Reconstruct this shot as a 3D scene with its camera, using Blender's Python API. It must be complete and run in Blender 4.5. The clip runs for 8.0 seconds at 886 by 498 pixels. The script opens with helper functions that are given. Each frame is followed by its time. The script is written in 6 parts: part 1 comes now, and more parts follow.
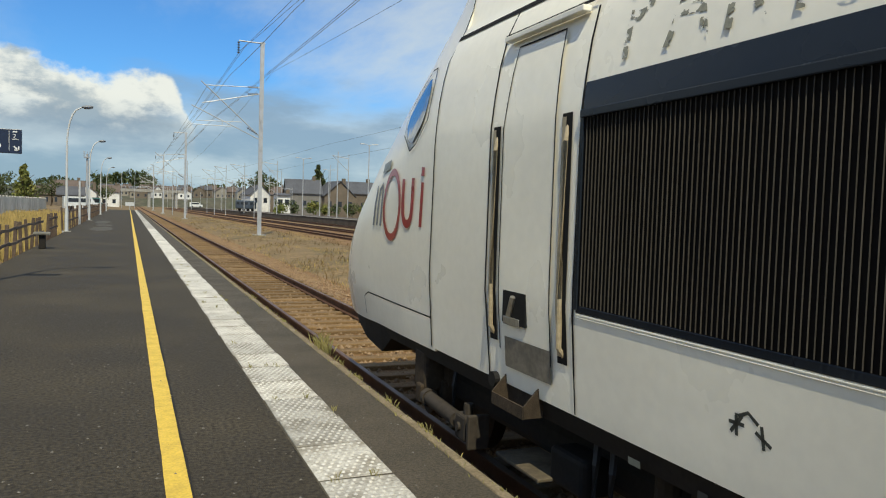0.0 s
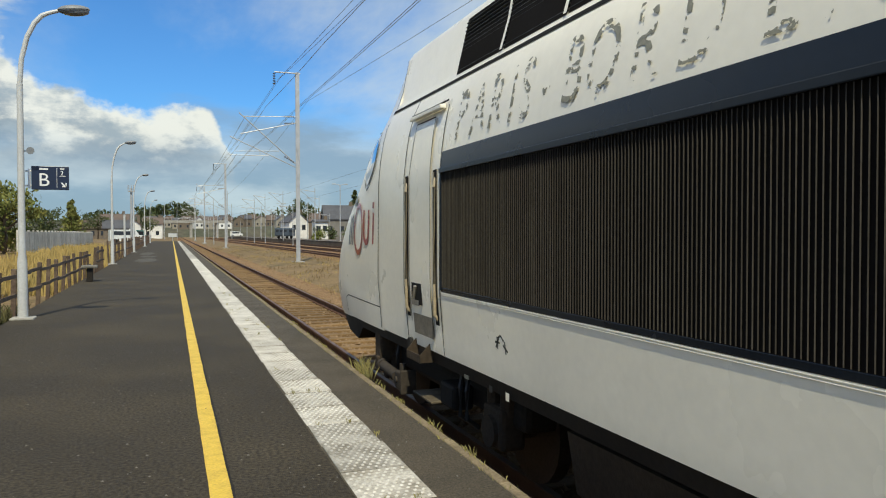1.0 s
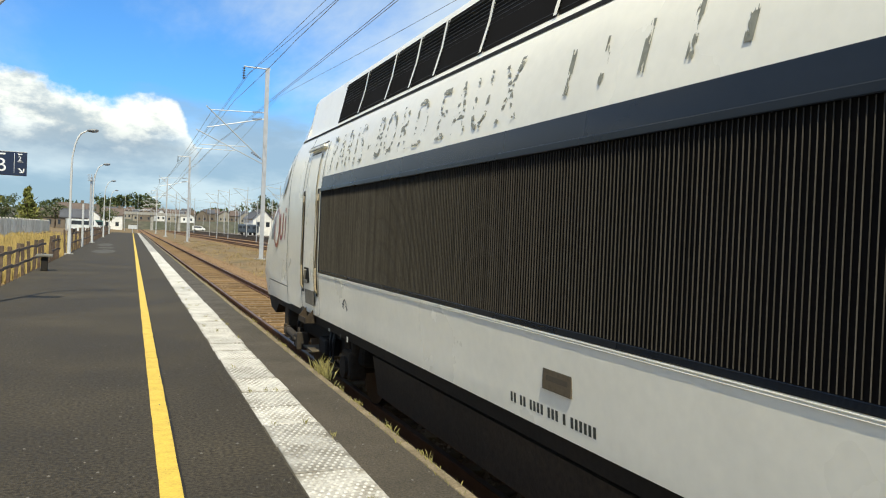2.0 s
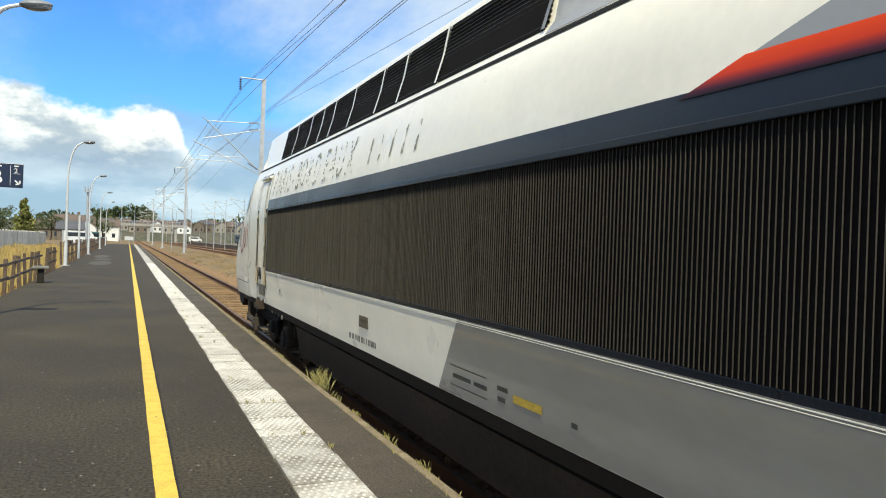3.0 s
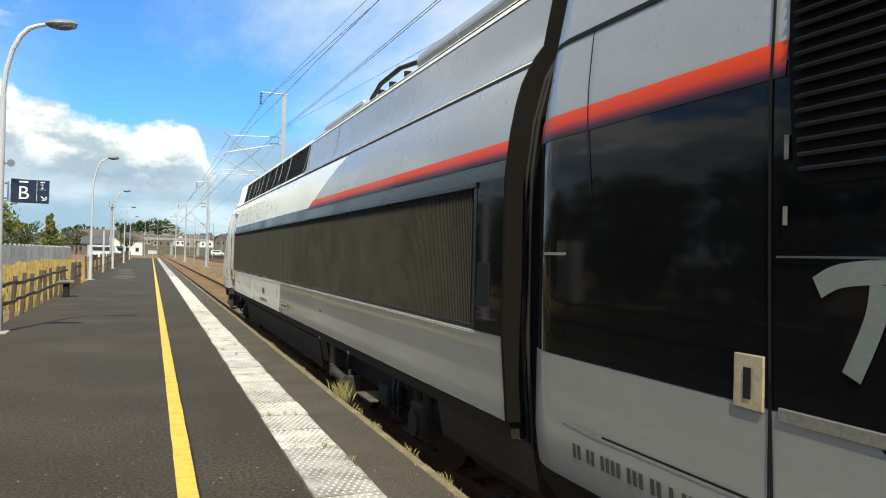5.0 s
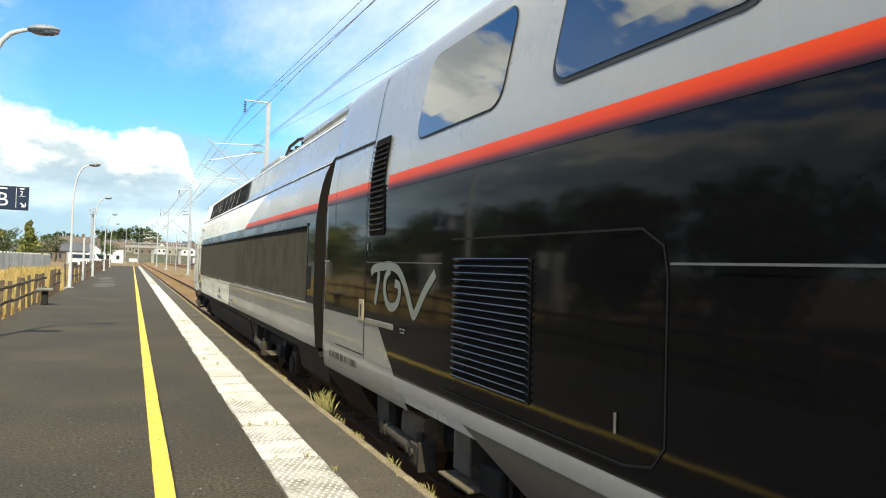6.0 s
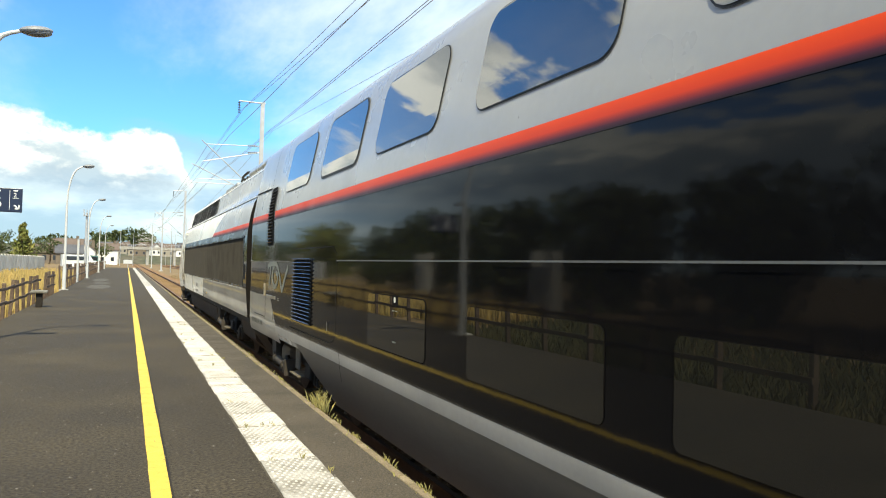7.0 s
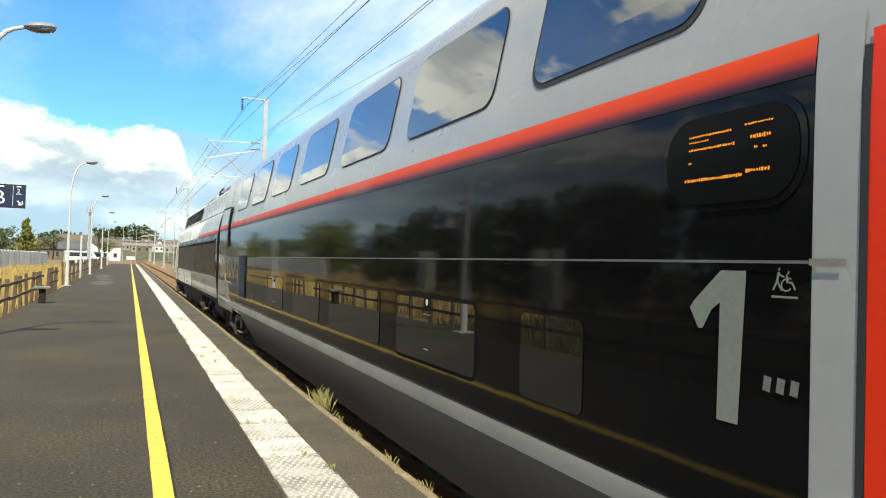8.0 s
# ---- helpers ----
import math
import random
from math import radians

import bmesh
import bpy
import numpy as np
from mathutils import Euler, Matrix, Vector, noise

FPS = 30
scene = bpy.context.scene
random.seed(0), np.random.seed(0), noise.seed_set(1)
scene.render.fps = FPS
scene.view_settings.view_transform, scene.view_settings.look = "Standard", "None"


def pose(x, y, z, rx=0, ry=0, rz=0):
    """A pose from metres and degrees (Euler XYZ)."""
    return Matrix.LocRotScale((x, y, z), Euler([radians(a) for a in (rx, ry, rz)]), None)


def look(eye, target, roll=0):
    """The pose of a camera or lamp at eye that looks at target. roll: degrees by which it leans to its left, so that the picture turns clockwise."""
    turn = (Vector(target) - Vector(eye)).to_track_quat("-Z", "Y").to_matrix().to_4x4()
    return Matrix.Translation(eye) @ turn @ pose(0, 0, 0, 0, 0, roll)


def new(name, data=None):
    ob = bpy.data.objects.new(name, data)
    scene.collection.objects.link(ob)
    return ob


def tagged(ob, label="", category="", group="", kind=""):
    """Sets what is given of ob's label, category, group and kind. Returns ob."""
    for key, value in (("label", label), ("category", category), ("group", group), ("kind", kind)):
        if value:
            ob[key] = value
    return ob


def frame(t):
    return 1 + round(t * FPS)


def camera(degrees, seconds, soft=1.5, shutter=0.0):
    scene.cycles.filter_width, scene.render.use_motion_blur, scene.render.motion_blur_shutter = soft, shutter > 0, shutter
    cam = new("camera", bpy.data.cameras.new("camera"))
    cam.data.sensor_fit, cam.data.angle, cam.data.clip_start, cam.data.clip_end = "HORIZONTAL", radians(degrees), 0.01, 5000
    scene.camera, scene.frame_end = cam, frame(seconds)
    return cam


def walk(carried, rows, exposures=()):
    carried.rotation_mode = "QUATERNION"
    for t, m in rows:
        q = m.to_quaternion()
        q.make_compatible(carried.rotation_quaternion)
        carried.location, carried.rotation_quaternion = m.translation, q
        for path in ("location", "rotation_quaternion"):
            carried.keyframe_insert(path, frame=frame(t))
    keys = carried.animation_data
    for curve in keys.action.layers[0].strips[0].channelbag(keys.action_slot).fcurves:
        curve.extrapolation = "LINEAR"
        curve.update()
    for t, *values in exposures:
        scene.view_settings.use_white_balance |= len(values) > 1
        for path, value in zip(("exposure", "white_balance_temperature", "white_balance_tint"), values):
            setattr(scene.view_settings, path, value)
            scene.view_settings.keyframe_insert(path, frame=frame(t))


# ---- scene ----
cam = camera(62.0, 8.0, soft=1.1)
walk(cam, [
    (0.0, pose(0, 0, 1.5, 87.11, -1.80, -23.05)),
    (0.5, pose(0, 0, 1.5, 88.05, -1.07, -21.72)),
    (1.0, pose(0, 0, 1.5, 88.74, 0.09, -20.20)),
    (1.5, pose(0, 0, 1.5, 89.40, -1.56, -22.65)),
    (1.7, pose(0, 0, 1.5, 89.01, -2.29, -22.86)),
    (3.0, pose(0, 0, 1.5, 89.85, -1.97, -23.13)),
    (3.5, pose(0, 0, 1.5, 90.07, -1.37, -22.85)),
    (4.0, pose(0, 0, 1.5, 90.45, -2.06, -21.98)),
    (4.2, pose(0, 0, 1.5, 90.26, -1.60, -22.17)),
    (5.3, pose(0, 0, 1.5, 90.94, -1.59, -21.43)),
    (5.5, pose(0, 0, 1.5, 91.26, -2.39, -22.17)),
    (6.0, pose(0, 0, 1.5, 91.48, -1.83, -22.85)),
    (6.5, pose(0, 0, 1.5, 91.42, -1.72, -23.13)),
    (7.0, pose(0, 0, 1.5, 91.46, -1.47, -23.20)),
    (7.5, pose(0, 0, 1.5, 91.46, -1.52, -23.25)),
    (8.0, pose(0, 0, 1.5, 91.29, -1.75, -23.02)),
], exposures=[(0.0, -0.12, 6900, 1), (1.0, -0.12, 6900, 1), (1.5, 0.07, 6900, 1), (3.0, 0.33, 6850, 1), (3.5, 0.35, 6850, 1), (5.5, 0.41, 6950, 1), (6.0, 0.74, 7250, 0), (6.5, 0.76, 7300, 0), (8.0, 0.71, 7300, 0)])

# ---- world, sun ----
SUN_AZ, SUN_EL = 196.0, 55.0      # degrees clockwise from +y, and above the horizon
world = bpy.data.worlds.new("sky")
scene.world = world
world.use_nodes = True


def build_sky():
    nt = world.node_tree
    nt.nodes.clear()
    N, L = nt.nodes.new, nt.links.new

    def math_node(op, a, b=None, clamp=False):
        n = N("ShaderNodeMath")
        n.operation, n.use_clamp = op, clamp
        for i, v in enumerate((a, b)):
            if v is None:
                continue
            if isinstance(v, (int, float)):
                n.inputs[i].default_value = v
            else:
                L(v, n.inputs[i])
        return n.outputs[0]

    def ramp(v, a, b):
        n = N("ShaderNodeMapRange")
        n.interpolation_type = "SMOOTHSTEP"
        L(v, n.inputs["Value"])
        n.inputs["From Min"].default_value, n.inputs["From Max"].default_value = a, b
        return n.outputs[0]

    sky = N("ShaderNodeTexSky")
    sky.sky_type, sky.sun_disc = "NISHITA", False
    sky.sun_elevation, sky.sun_rotation = radians(SUN_EL), radians(SUN_AZ)
    sky.air_density, sky.dust_density, sky.ozone_density = 1.0, 0.4, 2.5
    coord = N("ShaderNodeTexCoord").outputs["Generated"]
    sep = N("ShaderNodeSeparateXYZ")
    L(coord, sep.inputs[0])
    x, y, z = sep.outputs
    zc = math_node("ADD", math_node("MAXIMUM", z, 0.0), 0.10)
    # a flat cloud deck seen in perspective
    comb = N("ShaderNodeCombineXYZ")
    L(math_node("DIVIDE", x, zc), comb.inputs[0])
    L(math_node("DIVIDE", y, zc), comb.inputs[1])
    comb.inputs[2].default_value = 3.7

    def fbm(scale, detail, rough, stretch=(1, 1, 1), off=(0, 0, 0), vec=None):
        m = N("ShaderNodeMapping")
        m.inputs["Scale"].default_value = stretch
        m.inputs["Location"].default_value = off
        L(vec or comb.outputs[0], m.inputs[0])
        n = N("ShaderNodeTexNoise")
        n.inputs["Scale"].default_value, n.inputs["Detail"].default_value, n.inputs["Roughness"].default_value = scale, detail, rough
        L(m.outputs[0], n.inputs["Vector"])
        return n.outputs["Fac"]

    # thin streaks high up
    streak = ramp(fbm(0.62, 8, 0.62, (0.8, 0.32, 1), (2.3, 1.0, 0)), 0.36, 0.62)
    streak = math_node("MULTIPLY", streak, ramp(z, 0.10, 0.2))
    streak = math_node("MULTIPLY", streak, math_node("ADD", math_node("MULTIPLY", ramp(x, -0.1, 0.12), 0.5), 0.35))
    tint = N("ShaderNodeMixRGB")
    tint.blend_type, tint.inputs[0].default_value = "MULTIPLY", 1.0
    L(sky.outputs[0], tint.inputs[1])
    tint.inputs[2].default_value = (0.55, 1.08, 1.72, 1)
    mix1 = N("ShaderNodeMixRGB")
    L(streak, mix1.inputs[0])
    L(tint.outputs[0], mix1.inputs[1])
    mix1.inputs[2].default_value = (7.2, 7.8, 8.6, 1)
    # a soft blue-grey layer down to the horizon
    soft = fbm(5.0, 7, 0.55, (1, 1, 3.4), (0.9, 0.4, 0.2), coord)
    veil = N("ShaderNodeMixRGB")
    L(ramp(soft, 0.38, 0.64), veil.inputs[0])
    veil.inputs[1].default_value = (3.2, 4.2, 5.6, 1)
    veil.inputs[2].default_value = (6.2, 7.0, 8.0, 1)
    haze = N("ShaderNodeMixRGB")
    edge = math_node("ADD", z, math_node("MULTIPLY", math_node("SUBTRACT", soft, 0.5), 0.16))
    L(math_node("MULTIPLY", ramp(edge, 0.168, 0.10), 0.86), haze.inputs[0])
    L(mix1.outputs[0], haze.inputs[1])
    L(veil.outputs[0], haze.inputs[2])
    # heaped clouds: their tops fall towards the right
    puff = fbm(11.0, 12, 0.55, (1, 1, 1.3), (0.35, 0.1, 0.0), coord)
    crest = math_node("ADD", math_node("MULTIPLY", ramp(x, 0.135, 0.03), 0.235), math_node("MULTIPLY", ramp(x, -0.13, -0.22), 0.075))
    crest = math_node("ADD", crest, -0.06)
    depth = math_node("ADD", math_node("SUBTRACT", crest, z), math_node("MULTIPLY", math_node("SUBTRACT", puff, 0.5), 0.17))
    heapmask = math_node("MULTIPLY", ramp(depth, 0.0, 0.02), ramp(z, 0.045, 0.135))
    # bright tops with grey folds, blue-grey bases
    fold = fbm(17.0, 11, 0.6, (1, 1, 1.9), (1.35, 0.1, 0.03), coord)
    lit = ramp(math_node("ADD", depth, math_node("MULTIPLY", math_node("SUBTRACT", fold, 0.5), 0.34)), 0.10, 0.01)
    lit = math_node("MULTIPLY", lit, ramp(z, 0.05, 0.125))
    col = N("ShaderNodeMixRGB")
    L(lit, col.inputs[0])
    base = N("ShaderNodeMixRGB")
    L(ramp(fold, 0.40, 0.62), base.inputs[0])
    base.inputs[1].default_value = (2.5, 3.25, 4.4, 1)
    base.inputs[2].default_value = (4.1, 4.9, 5.9, 1)
    L(base.outputs[0], col.inputs[1])
    col.inputs[2].default_value = (9.6, 9.6, 9.5, 1)
    mix2 = N("ShaderNodeMixRGB")
    L(math_node("MULTIPLY", heapmask, 0.95), mix2.inputs[0])
    L(haze.outputs[0], mix2.inputs[1])
    L(col.outputs[0], mix2.inputs[2])
    # broken cloud higher up
    hi = math_node("ADD", fbm(2.3, 10, 0.56, (1, 1, 1), (4.1, 2.2, 0)), math_node("MULTIPLY", ramp(x, 0.1, -0.3), 0.06))
    himask = math_node("MULTIPLY", ramp(hi, 0.555, 0.63), ramp(math_node("ADD", z, math_node("MULTIPLY", ramp(x, -0.05, -0.2), 0.16)), 0.36, 0.46))
    hicol = N("ShaderNodeMixRGB")
    L(ramp(fbm(3.4, 7, 0.55, (1, 1, 1), (4.25, 2.0, 0)), 0.40, 0.72), hicol.inputs[0])
    hicol.inputs[1].default_value = (9.4, 9.4, 9.4, 1)
    hicol.inputs[2].default_value = (4.8, 5.1, 5.6, 1)
    mix3 = N("ShaderNodeMixRGB")
    L(math_node("MULTIPLY", himask, 0.92), mix3.inputs[0])
    L(mix2.outputs[0], mix3.inputs[1])
    L(hicol.outputs[0], mix3.inputs[2])
    bg = N("ShaderNodeBackground")
    bg.inputs["Strength"].default_value = 0.10
    L(mix3.outputs[0], bg.inputs["Color"])
    out = N("ShaderNodeOutputWorld")
    L(bg.outputs[0], out.inputs[0])


build_sky()
sun_data = bpy.data.lights.new("sun", "SUN")
sun_data.energy, sun_data.angle, sun_data.color = 4.8, radians(0.6), (1.0, 0.91, 0.76)
sun = new("sun", sun_data)
a, e = radians(SUN_AZ), radians(SUN_EL)
sun.matrix_world = look((math.sin(a) * math.cos(e) * 50, math.cos(a) * math.cos(e) * 50, math.sin(e) * 50), (0, 0, 0))


# ---- materials ----
def material(name, color, rough=0.6, metal=0.0, grain=(30.0, 0.12), stain=(1.2, 0.15), bump=0.0, bump_scale=60.0, coat=0.0, spec=0.5,
             tint=None, vary=0.0, stretch=(1, 1, 1), glow=0.0, ior=1.5):
    """A surface with grain and stains; tint: the colour that stains drift to; vary: object to object."""
    m = bpy.data.materials.new(name)
    m.use_nodes = True
    nt = m.node_tree
    N, L = nt.nodes.new, nt.links.new
    p = nt.nodes["Principled BSDF"]
    p.inputs["Roughness"].default_value, p.inputs["Metallic"].default_value = rough, metal
    p.inputs["Coat Weight"].default_value, p.inputs["Specular IOR Level"].default_value = coat, spec
    p.inputs["Coat Roughness"].default_value = 0.04
    p.inputs["IOR"].default_value = ior
    tc = N("ShaderNodeTexCoord")
    mp = N("ShaderNodeMapping")
    mp.inputs["Scale"].default_value = stretch
    if vary:
        own = N("ShaderNodeObjectInfo")
        shift = N("ShaderNodeVectorMath")
        shift.operation = "MULTIPLY_ADD"
        L(own.outputs["Random"], shift.inputs[0])
        shift.inputs[1].default_value = (37.0, 53.0, 71.0)
        L(tc.outputs["Object"], shift.inputs[2])
        L(shift.outputs[0], mp.inputs[0])
    else:
        L(tc.outputs["Object"], mp.inputs[0])

    def noise_tex(scale, detail):
        n = N("ShaderNodeTexNoise")
        n.inputs["Scale"].default_value, n.inputs["Detail"].default_value = scale, detail
        L(mp.outputs[0], n.inputs["Vector"])
        return n.outputs["Fac"]

    def mixed(a, b, fac, kind="MIX"):
        n = N("ShaderNodeMixRGB")
        n.blend_type = kind
        for i, v in zip((0, 1, 2), (fac, a, b)):
            if isinstance(v, (int, float)):
                n.inputs[i].default_value = v
            elif isinstance(v, tuple):
                n.inputs[i].default_value = (*v[:3], 1)
            else:
                L(v, n.inputs[i])
        return n.outputs[0]

    def rng(v, a, b, c=0.0, d=1.0):
        n = N("ShaderNodeMapRange")
        L(v, n.inputs[0])
        for i, q in enumerate((a, b, c, d)):
            n.inputs[1 + i].default_value = q
        return n.outputs[0]

    g = noise_tex(grain[0], 4)
    s = noise_tex(stain[0], 5)
    dark = tuple(c * 0.55 for c in color)
    c1 = mixed(color, tint or dark, rng(s, 0.42, 0.72, 0.0, min(1.0, stain[1] * 2)))
    k = rng(g, 0.25, 0.75, 1 - grain[1], 1 + grain[1])
    comb = N("ShaderNodeCombineXYZ")
    for i in range(3):
        L(k, comb.inputs[i])
    c2 = mixed(c1, comb.outputs[0], 1.0, "MULTIPLY")
    if vary:
        oi = N("ShaderNodeObjectInfo")
        r = rng(oi.outputs["Random"], 0, 1, 1 - vary, 1 + vary)
        cc = N("ShaderNodeCombineXYZ")
        for i in range(3):
            L(r, cc.inputs[i])
        c2 = mixed(c2, cc.outputs[0], 1.0, "MULTIPLY")
    L(c2, p.inputs["Base Color"])
    L(rng(s, 0.3, 0.7, max(0.02, rough - 0.06), min(1.0, rough + 0.08)), p.inputs["Roughness"])
    if glow:
        p.inputs["Emission Color"].default_value = (*color, 1)
        p.inputs["Emission Strength"].default_value = glow
    if bump:
        b = N("ShaderNodeBump")
        b.inputs["Strength"].default_value, b.inputs["Distance"].default_value = bump, 0.01
        L(noise_tex(bump_scale, 6), b.inputs["Height"])
        L(b.outputs[0], p.inputs["Normal"])
    return m


ASPHALT = material("platform_asphalt", (0.039, 0.032, 0.0225), 0.85, spec=0.3, grain=(38, 0.8), stain=(0.55, 0.5), bump=0.9, bump_scale=110, tint=(0.062, 0.051, 0.035))
EDGE_ASPHALT = material("worn_edge_asphalt", (0.072, 0.058, 0.040), 0.9, grain=(60, 0.6), stain=(1.3, 0.45), bump=0.9, bump_scale=90, tint=(0.042, 0.036, 0.026))
COPING = material("coping_concrete", (0.235, 0.185, 0.115), 0.9, grain=(60, 0.35), stain=(3, 0.4), bump=0.5, tint=(0.10, 0.075, 0.045))
STUD = material("worn_stud", (0.56, 0.54, 0.50), 0.7, grain=(60, 0.2), stain=(3.2, 0.4), vary=0.13)
TACTILE = material("tactile_slab", (0.43, 0.41, 0.37), 0.85, grain=(45, 0.35), stain=(4.5, 0.5), bump=0.4, tint=(0.20, 0.18, 0.145), vary=0.2)
JOINT = material("slab_joint_dirt", (0.085, 0.072, 0.05), 0.95, grain=(40, 0.4), stain=(6, 0.4))
YELLOW = material("yellow_paint", (0.64, 0.44, 0.06), 0.65, grain=(60, 0.2), stain=(7, 0.22), bump=0.3, tint=(0.36, 0.24, 0.06))
BALLAST = material("ballast_stone", (0.16, 0.083, 0.030), 0.95, grain=(22, 0.5), stain=(0.9, 0.35), bump=1.0, bump_scale=26, tint=(0.28, 0.175, 0.075))
STONE = material("ballast_chip", (0.24, 0.16, 0.09), 0.95, grain=(25, 0.4), stain=(5, 0.3), vary=0.3)
RAIL = material("rusty_rail", (0.10, 0.045, 0.022), 0.7, grain=(50, 0.25), stain=(3, 0.3), metal=0.3)
RAILTOP = material("worn_rail_head", (0.14, 0.085, 0.055), 0.5, metal=0.45, grain=(50, 0.2))
SLEEPER = material("weathered_sleeper", (0.18, 0.11, 0.046), 0.9, grain=(40, 0.35), stain=(2, 0.35), bump=0.5, vary=0.25, stretch=(1, 6, 1))
SOIL = material("dry_verge", (0.185, 0.122, 0.054), 0.95, grain=(7, 0.5), stain=(0.8, 0.6), bump=1.0, bump_scale=12, tint=(0.10, 0.075, 0.03))
GRASS = material("dry_grass", (0.42, 0.30, 0.105), 0.9, grain=(3, 0.35), stain=(0.4, 0.3), tint=(0.30, 0.26, 0.09))
GREENGRASS = material("weed_green", (0.20, 0.185, 0.065), 0.8, grain=(20, 0.4), stain=(6, 0.4), tint=(0.38, 0.32, 0.12))
# dark green grass with the shade it stands in mixed into the colour
DARKGRASS = material("shaded_olive_grass", (0.055, 0.060, 0.022), 0.85, grain=(3, 0.4), stain=(0.6, 0.5), tint=(0.12, 0.10, 0.035))
BODY_WHITE = material("train_white_paint", (0.91, 0.87, 0.745), 0.30, coat=0.15, grain=(14, 0.03), stain=(0.9, 0.10), tint=(0.50, 0.48, 0.43))
BODY_GREY = material("train_grey_paint", (0.325, 0.33, 0.33), 0.28, coat=0.15, grain=(14, 0.03), stain=(1.1, 0.12), tint=(0.27, 0.27, 0.27))
LOWER_GREY = material("dirty_grey_paint", (0.255, 0.25, 0.228), 0.33, coat=0.3, grain=(18, 0.05), stain=(1.4, 0.25), tint=(0.20, 0.19, 0.165), stretch=(1, 0.35, 1))
BODY_BLACK = material("train_black_paint", (0.005, 0.005, 0.006), 0.045, coat=0.0, grain=(14, 0.05), stain=(0.8, 0.1), spec=0.165, bump=0.10, bump_scale=2.2)
BODY_NAVY = material("train_navy_paint", (0.012, 0.017, 0.025), 0.25, coat=0.0, spec=0.3, grain=(14, 0.05), stain=(0.9, 0.15), tint=(0.04, 0.045, 0.05))
BODY_RED = material("train_red_paint", (0.74, 0.035, 0.010), 0.35, coat=0.05, spec=0.25, grain=(14, 0.04), stain=(1.2, 0.1))


def graded_paint(name, z0, z1):
    """Red livery paint that passes through purple into black between two heights of the car."""
    m = material(name, (0.8, 0.07, 0.018), 0.4, coat=0.0, spec=0.15, grain=(14, 0.04))
    nt = m.node_tree
    tc, sep = nt.nodes.new("ShaderNodeTexCoord"), nt.nodes.new("ShaderNodeSeparateXYZ")
    nt.links.new(tc.outputs["Object"], sep.inputs[0])
    k = nt.nodes.new("ShaderNodeMapRange")
    k.inputs["From Min"].default_value, k.inputs["From Max"].default_value = z0, z1
    nt.links.new(sep.outputs["Z"], k.inputs["Value"])
    r = nt.nodes.new("ShaderNodeValToRGB")
    e = r.color_ramp.elements
    e[0].position, e[0].color = 0.0, (0.012, 0.010, 0.014, 1)
    e[1].position, e[1].color = 1.0, (0.84, 0.078, 0.018, 1)
    for q, c in ((0.18, (0.075, 0.020, 0.036, 1)), (0.36, (0.30, 0.034, 0.034, 1)), (0.55, (0.66, 0.052, 0.020, 1))):
        e.new(q).color = c
    nt.links.new(k.outputs[0], r.inputs[0])
    nt.links.new(r.outputs[0], nt.nodes["Principled BSDF"].inputs["Base Color"])
    return m


CAR_STRIPE = graded_paint("car_stripe_paint", 2.715, 2.838)
TRAILER_STRIPE = graded_paint("carriage_stripe_paint", 2.75, 2.888)
DARK = material("sooty_black", (0.011, 0.010, 0.009), 0.75, grain=(25, 0.3), stain=(1.5, 0.4), tint=(0.026, 0.020, 0.014), spec=0.3)
UNDER = material("brake_dust_underframe", (0.036, 0.027, 0.018), 0.8, grain=(25, 0.3), stain=(1.2, 0.5), tint=(0.060, 0.042, 0.026), spec=0.3, bump=0.3)
GROOVE = material("panel_gap", (0.015, 0.015, 0.015), 0.85, spec=0.15)
WHEEL = material("wheel_steel", (0.045, 0.036, 0.029), 0.6, metal=0.5, grain=(30, 0.3))
DAMPER = material("damper_paint", (0.040, 0.031, 0.022), 0.75, grain=(30, 0.25), stain=(5, 0.3))
SLAT = material("louvre_slat", (0.068, 0.062, 0.052), 0.7, spec=0.2, grain=(40, 0.2), stain=(2, 0.3), vary=0.18)
# near-black for shaded depth behind slats, and for black trim and bellows
LOUVRE_BACK = material("recess_shade_and_trim_black", (0.010, 0.0085, 0.0075), 0.9, spec=0.1)
GLASS = material("dark_window_glass", (0.008, 0.009, 0.011), 0.02, coat=0.5, grain=(10, 0.0), stain=(1, 0.0), spec=0.5, ior=2.35)
LOWGLASS = material("lower_window_glass", (0.010, 0.010, 0.009), 0.0, grain=(10, 0.0), stain=(1, 0.0), spec=0.5, ior=1.72)
for m in (GLASS, LOWGLASS, BODY_BLACK):
    p = m.node_tree.nodes["Principled BSDF"].inputs["Roughness"]
    m.node_tree.links.remove(p.links[0])
    p.default_value = 0.055 if m == BODY_BLACK else 0.008
SOOTGLASS = material("display_glass", (0.005, 0.005, 0.005), 0.2, grain=(10, 0.0), stain=(1, 0.0), spec=0.06)
CABGLASS = material("cab_glass", (0.02, 0.06, 0.14), 0.05, coat=1.0, grain=(10, 0.0), stain=(1, 0.0), spec=0.8)
RUBBER = material("window_rubber", (0.02, 0.022, 0.024), 0.6)
BRASS = material("worn_handrail", (0.46, 0.38, 0.25), 0.42, metal=0.2, grain=(40, 0.2), stain=(6, 0.3))
SCUFFED = material("scuffed_plate", (0.17, 0.155, 0.13), 0.5, metal=0.3, grain=(30, 0.25), stain=(5, 0.4), tint=(0.30, 0.27, 0.22))
STEEL = material("brushed_steel", (0.42, 0.40, 0.36), 0.4, metal=0.8, grain=(60, 0.2), stain=(4, 0.3))
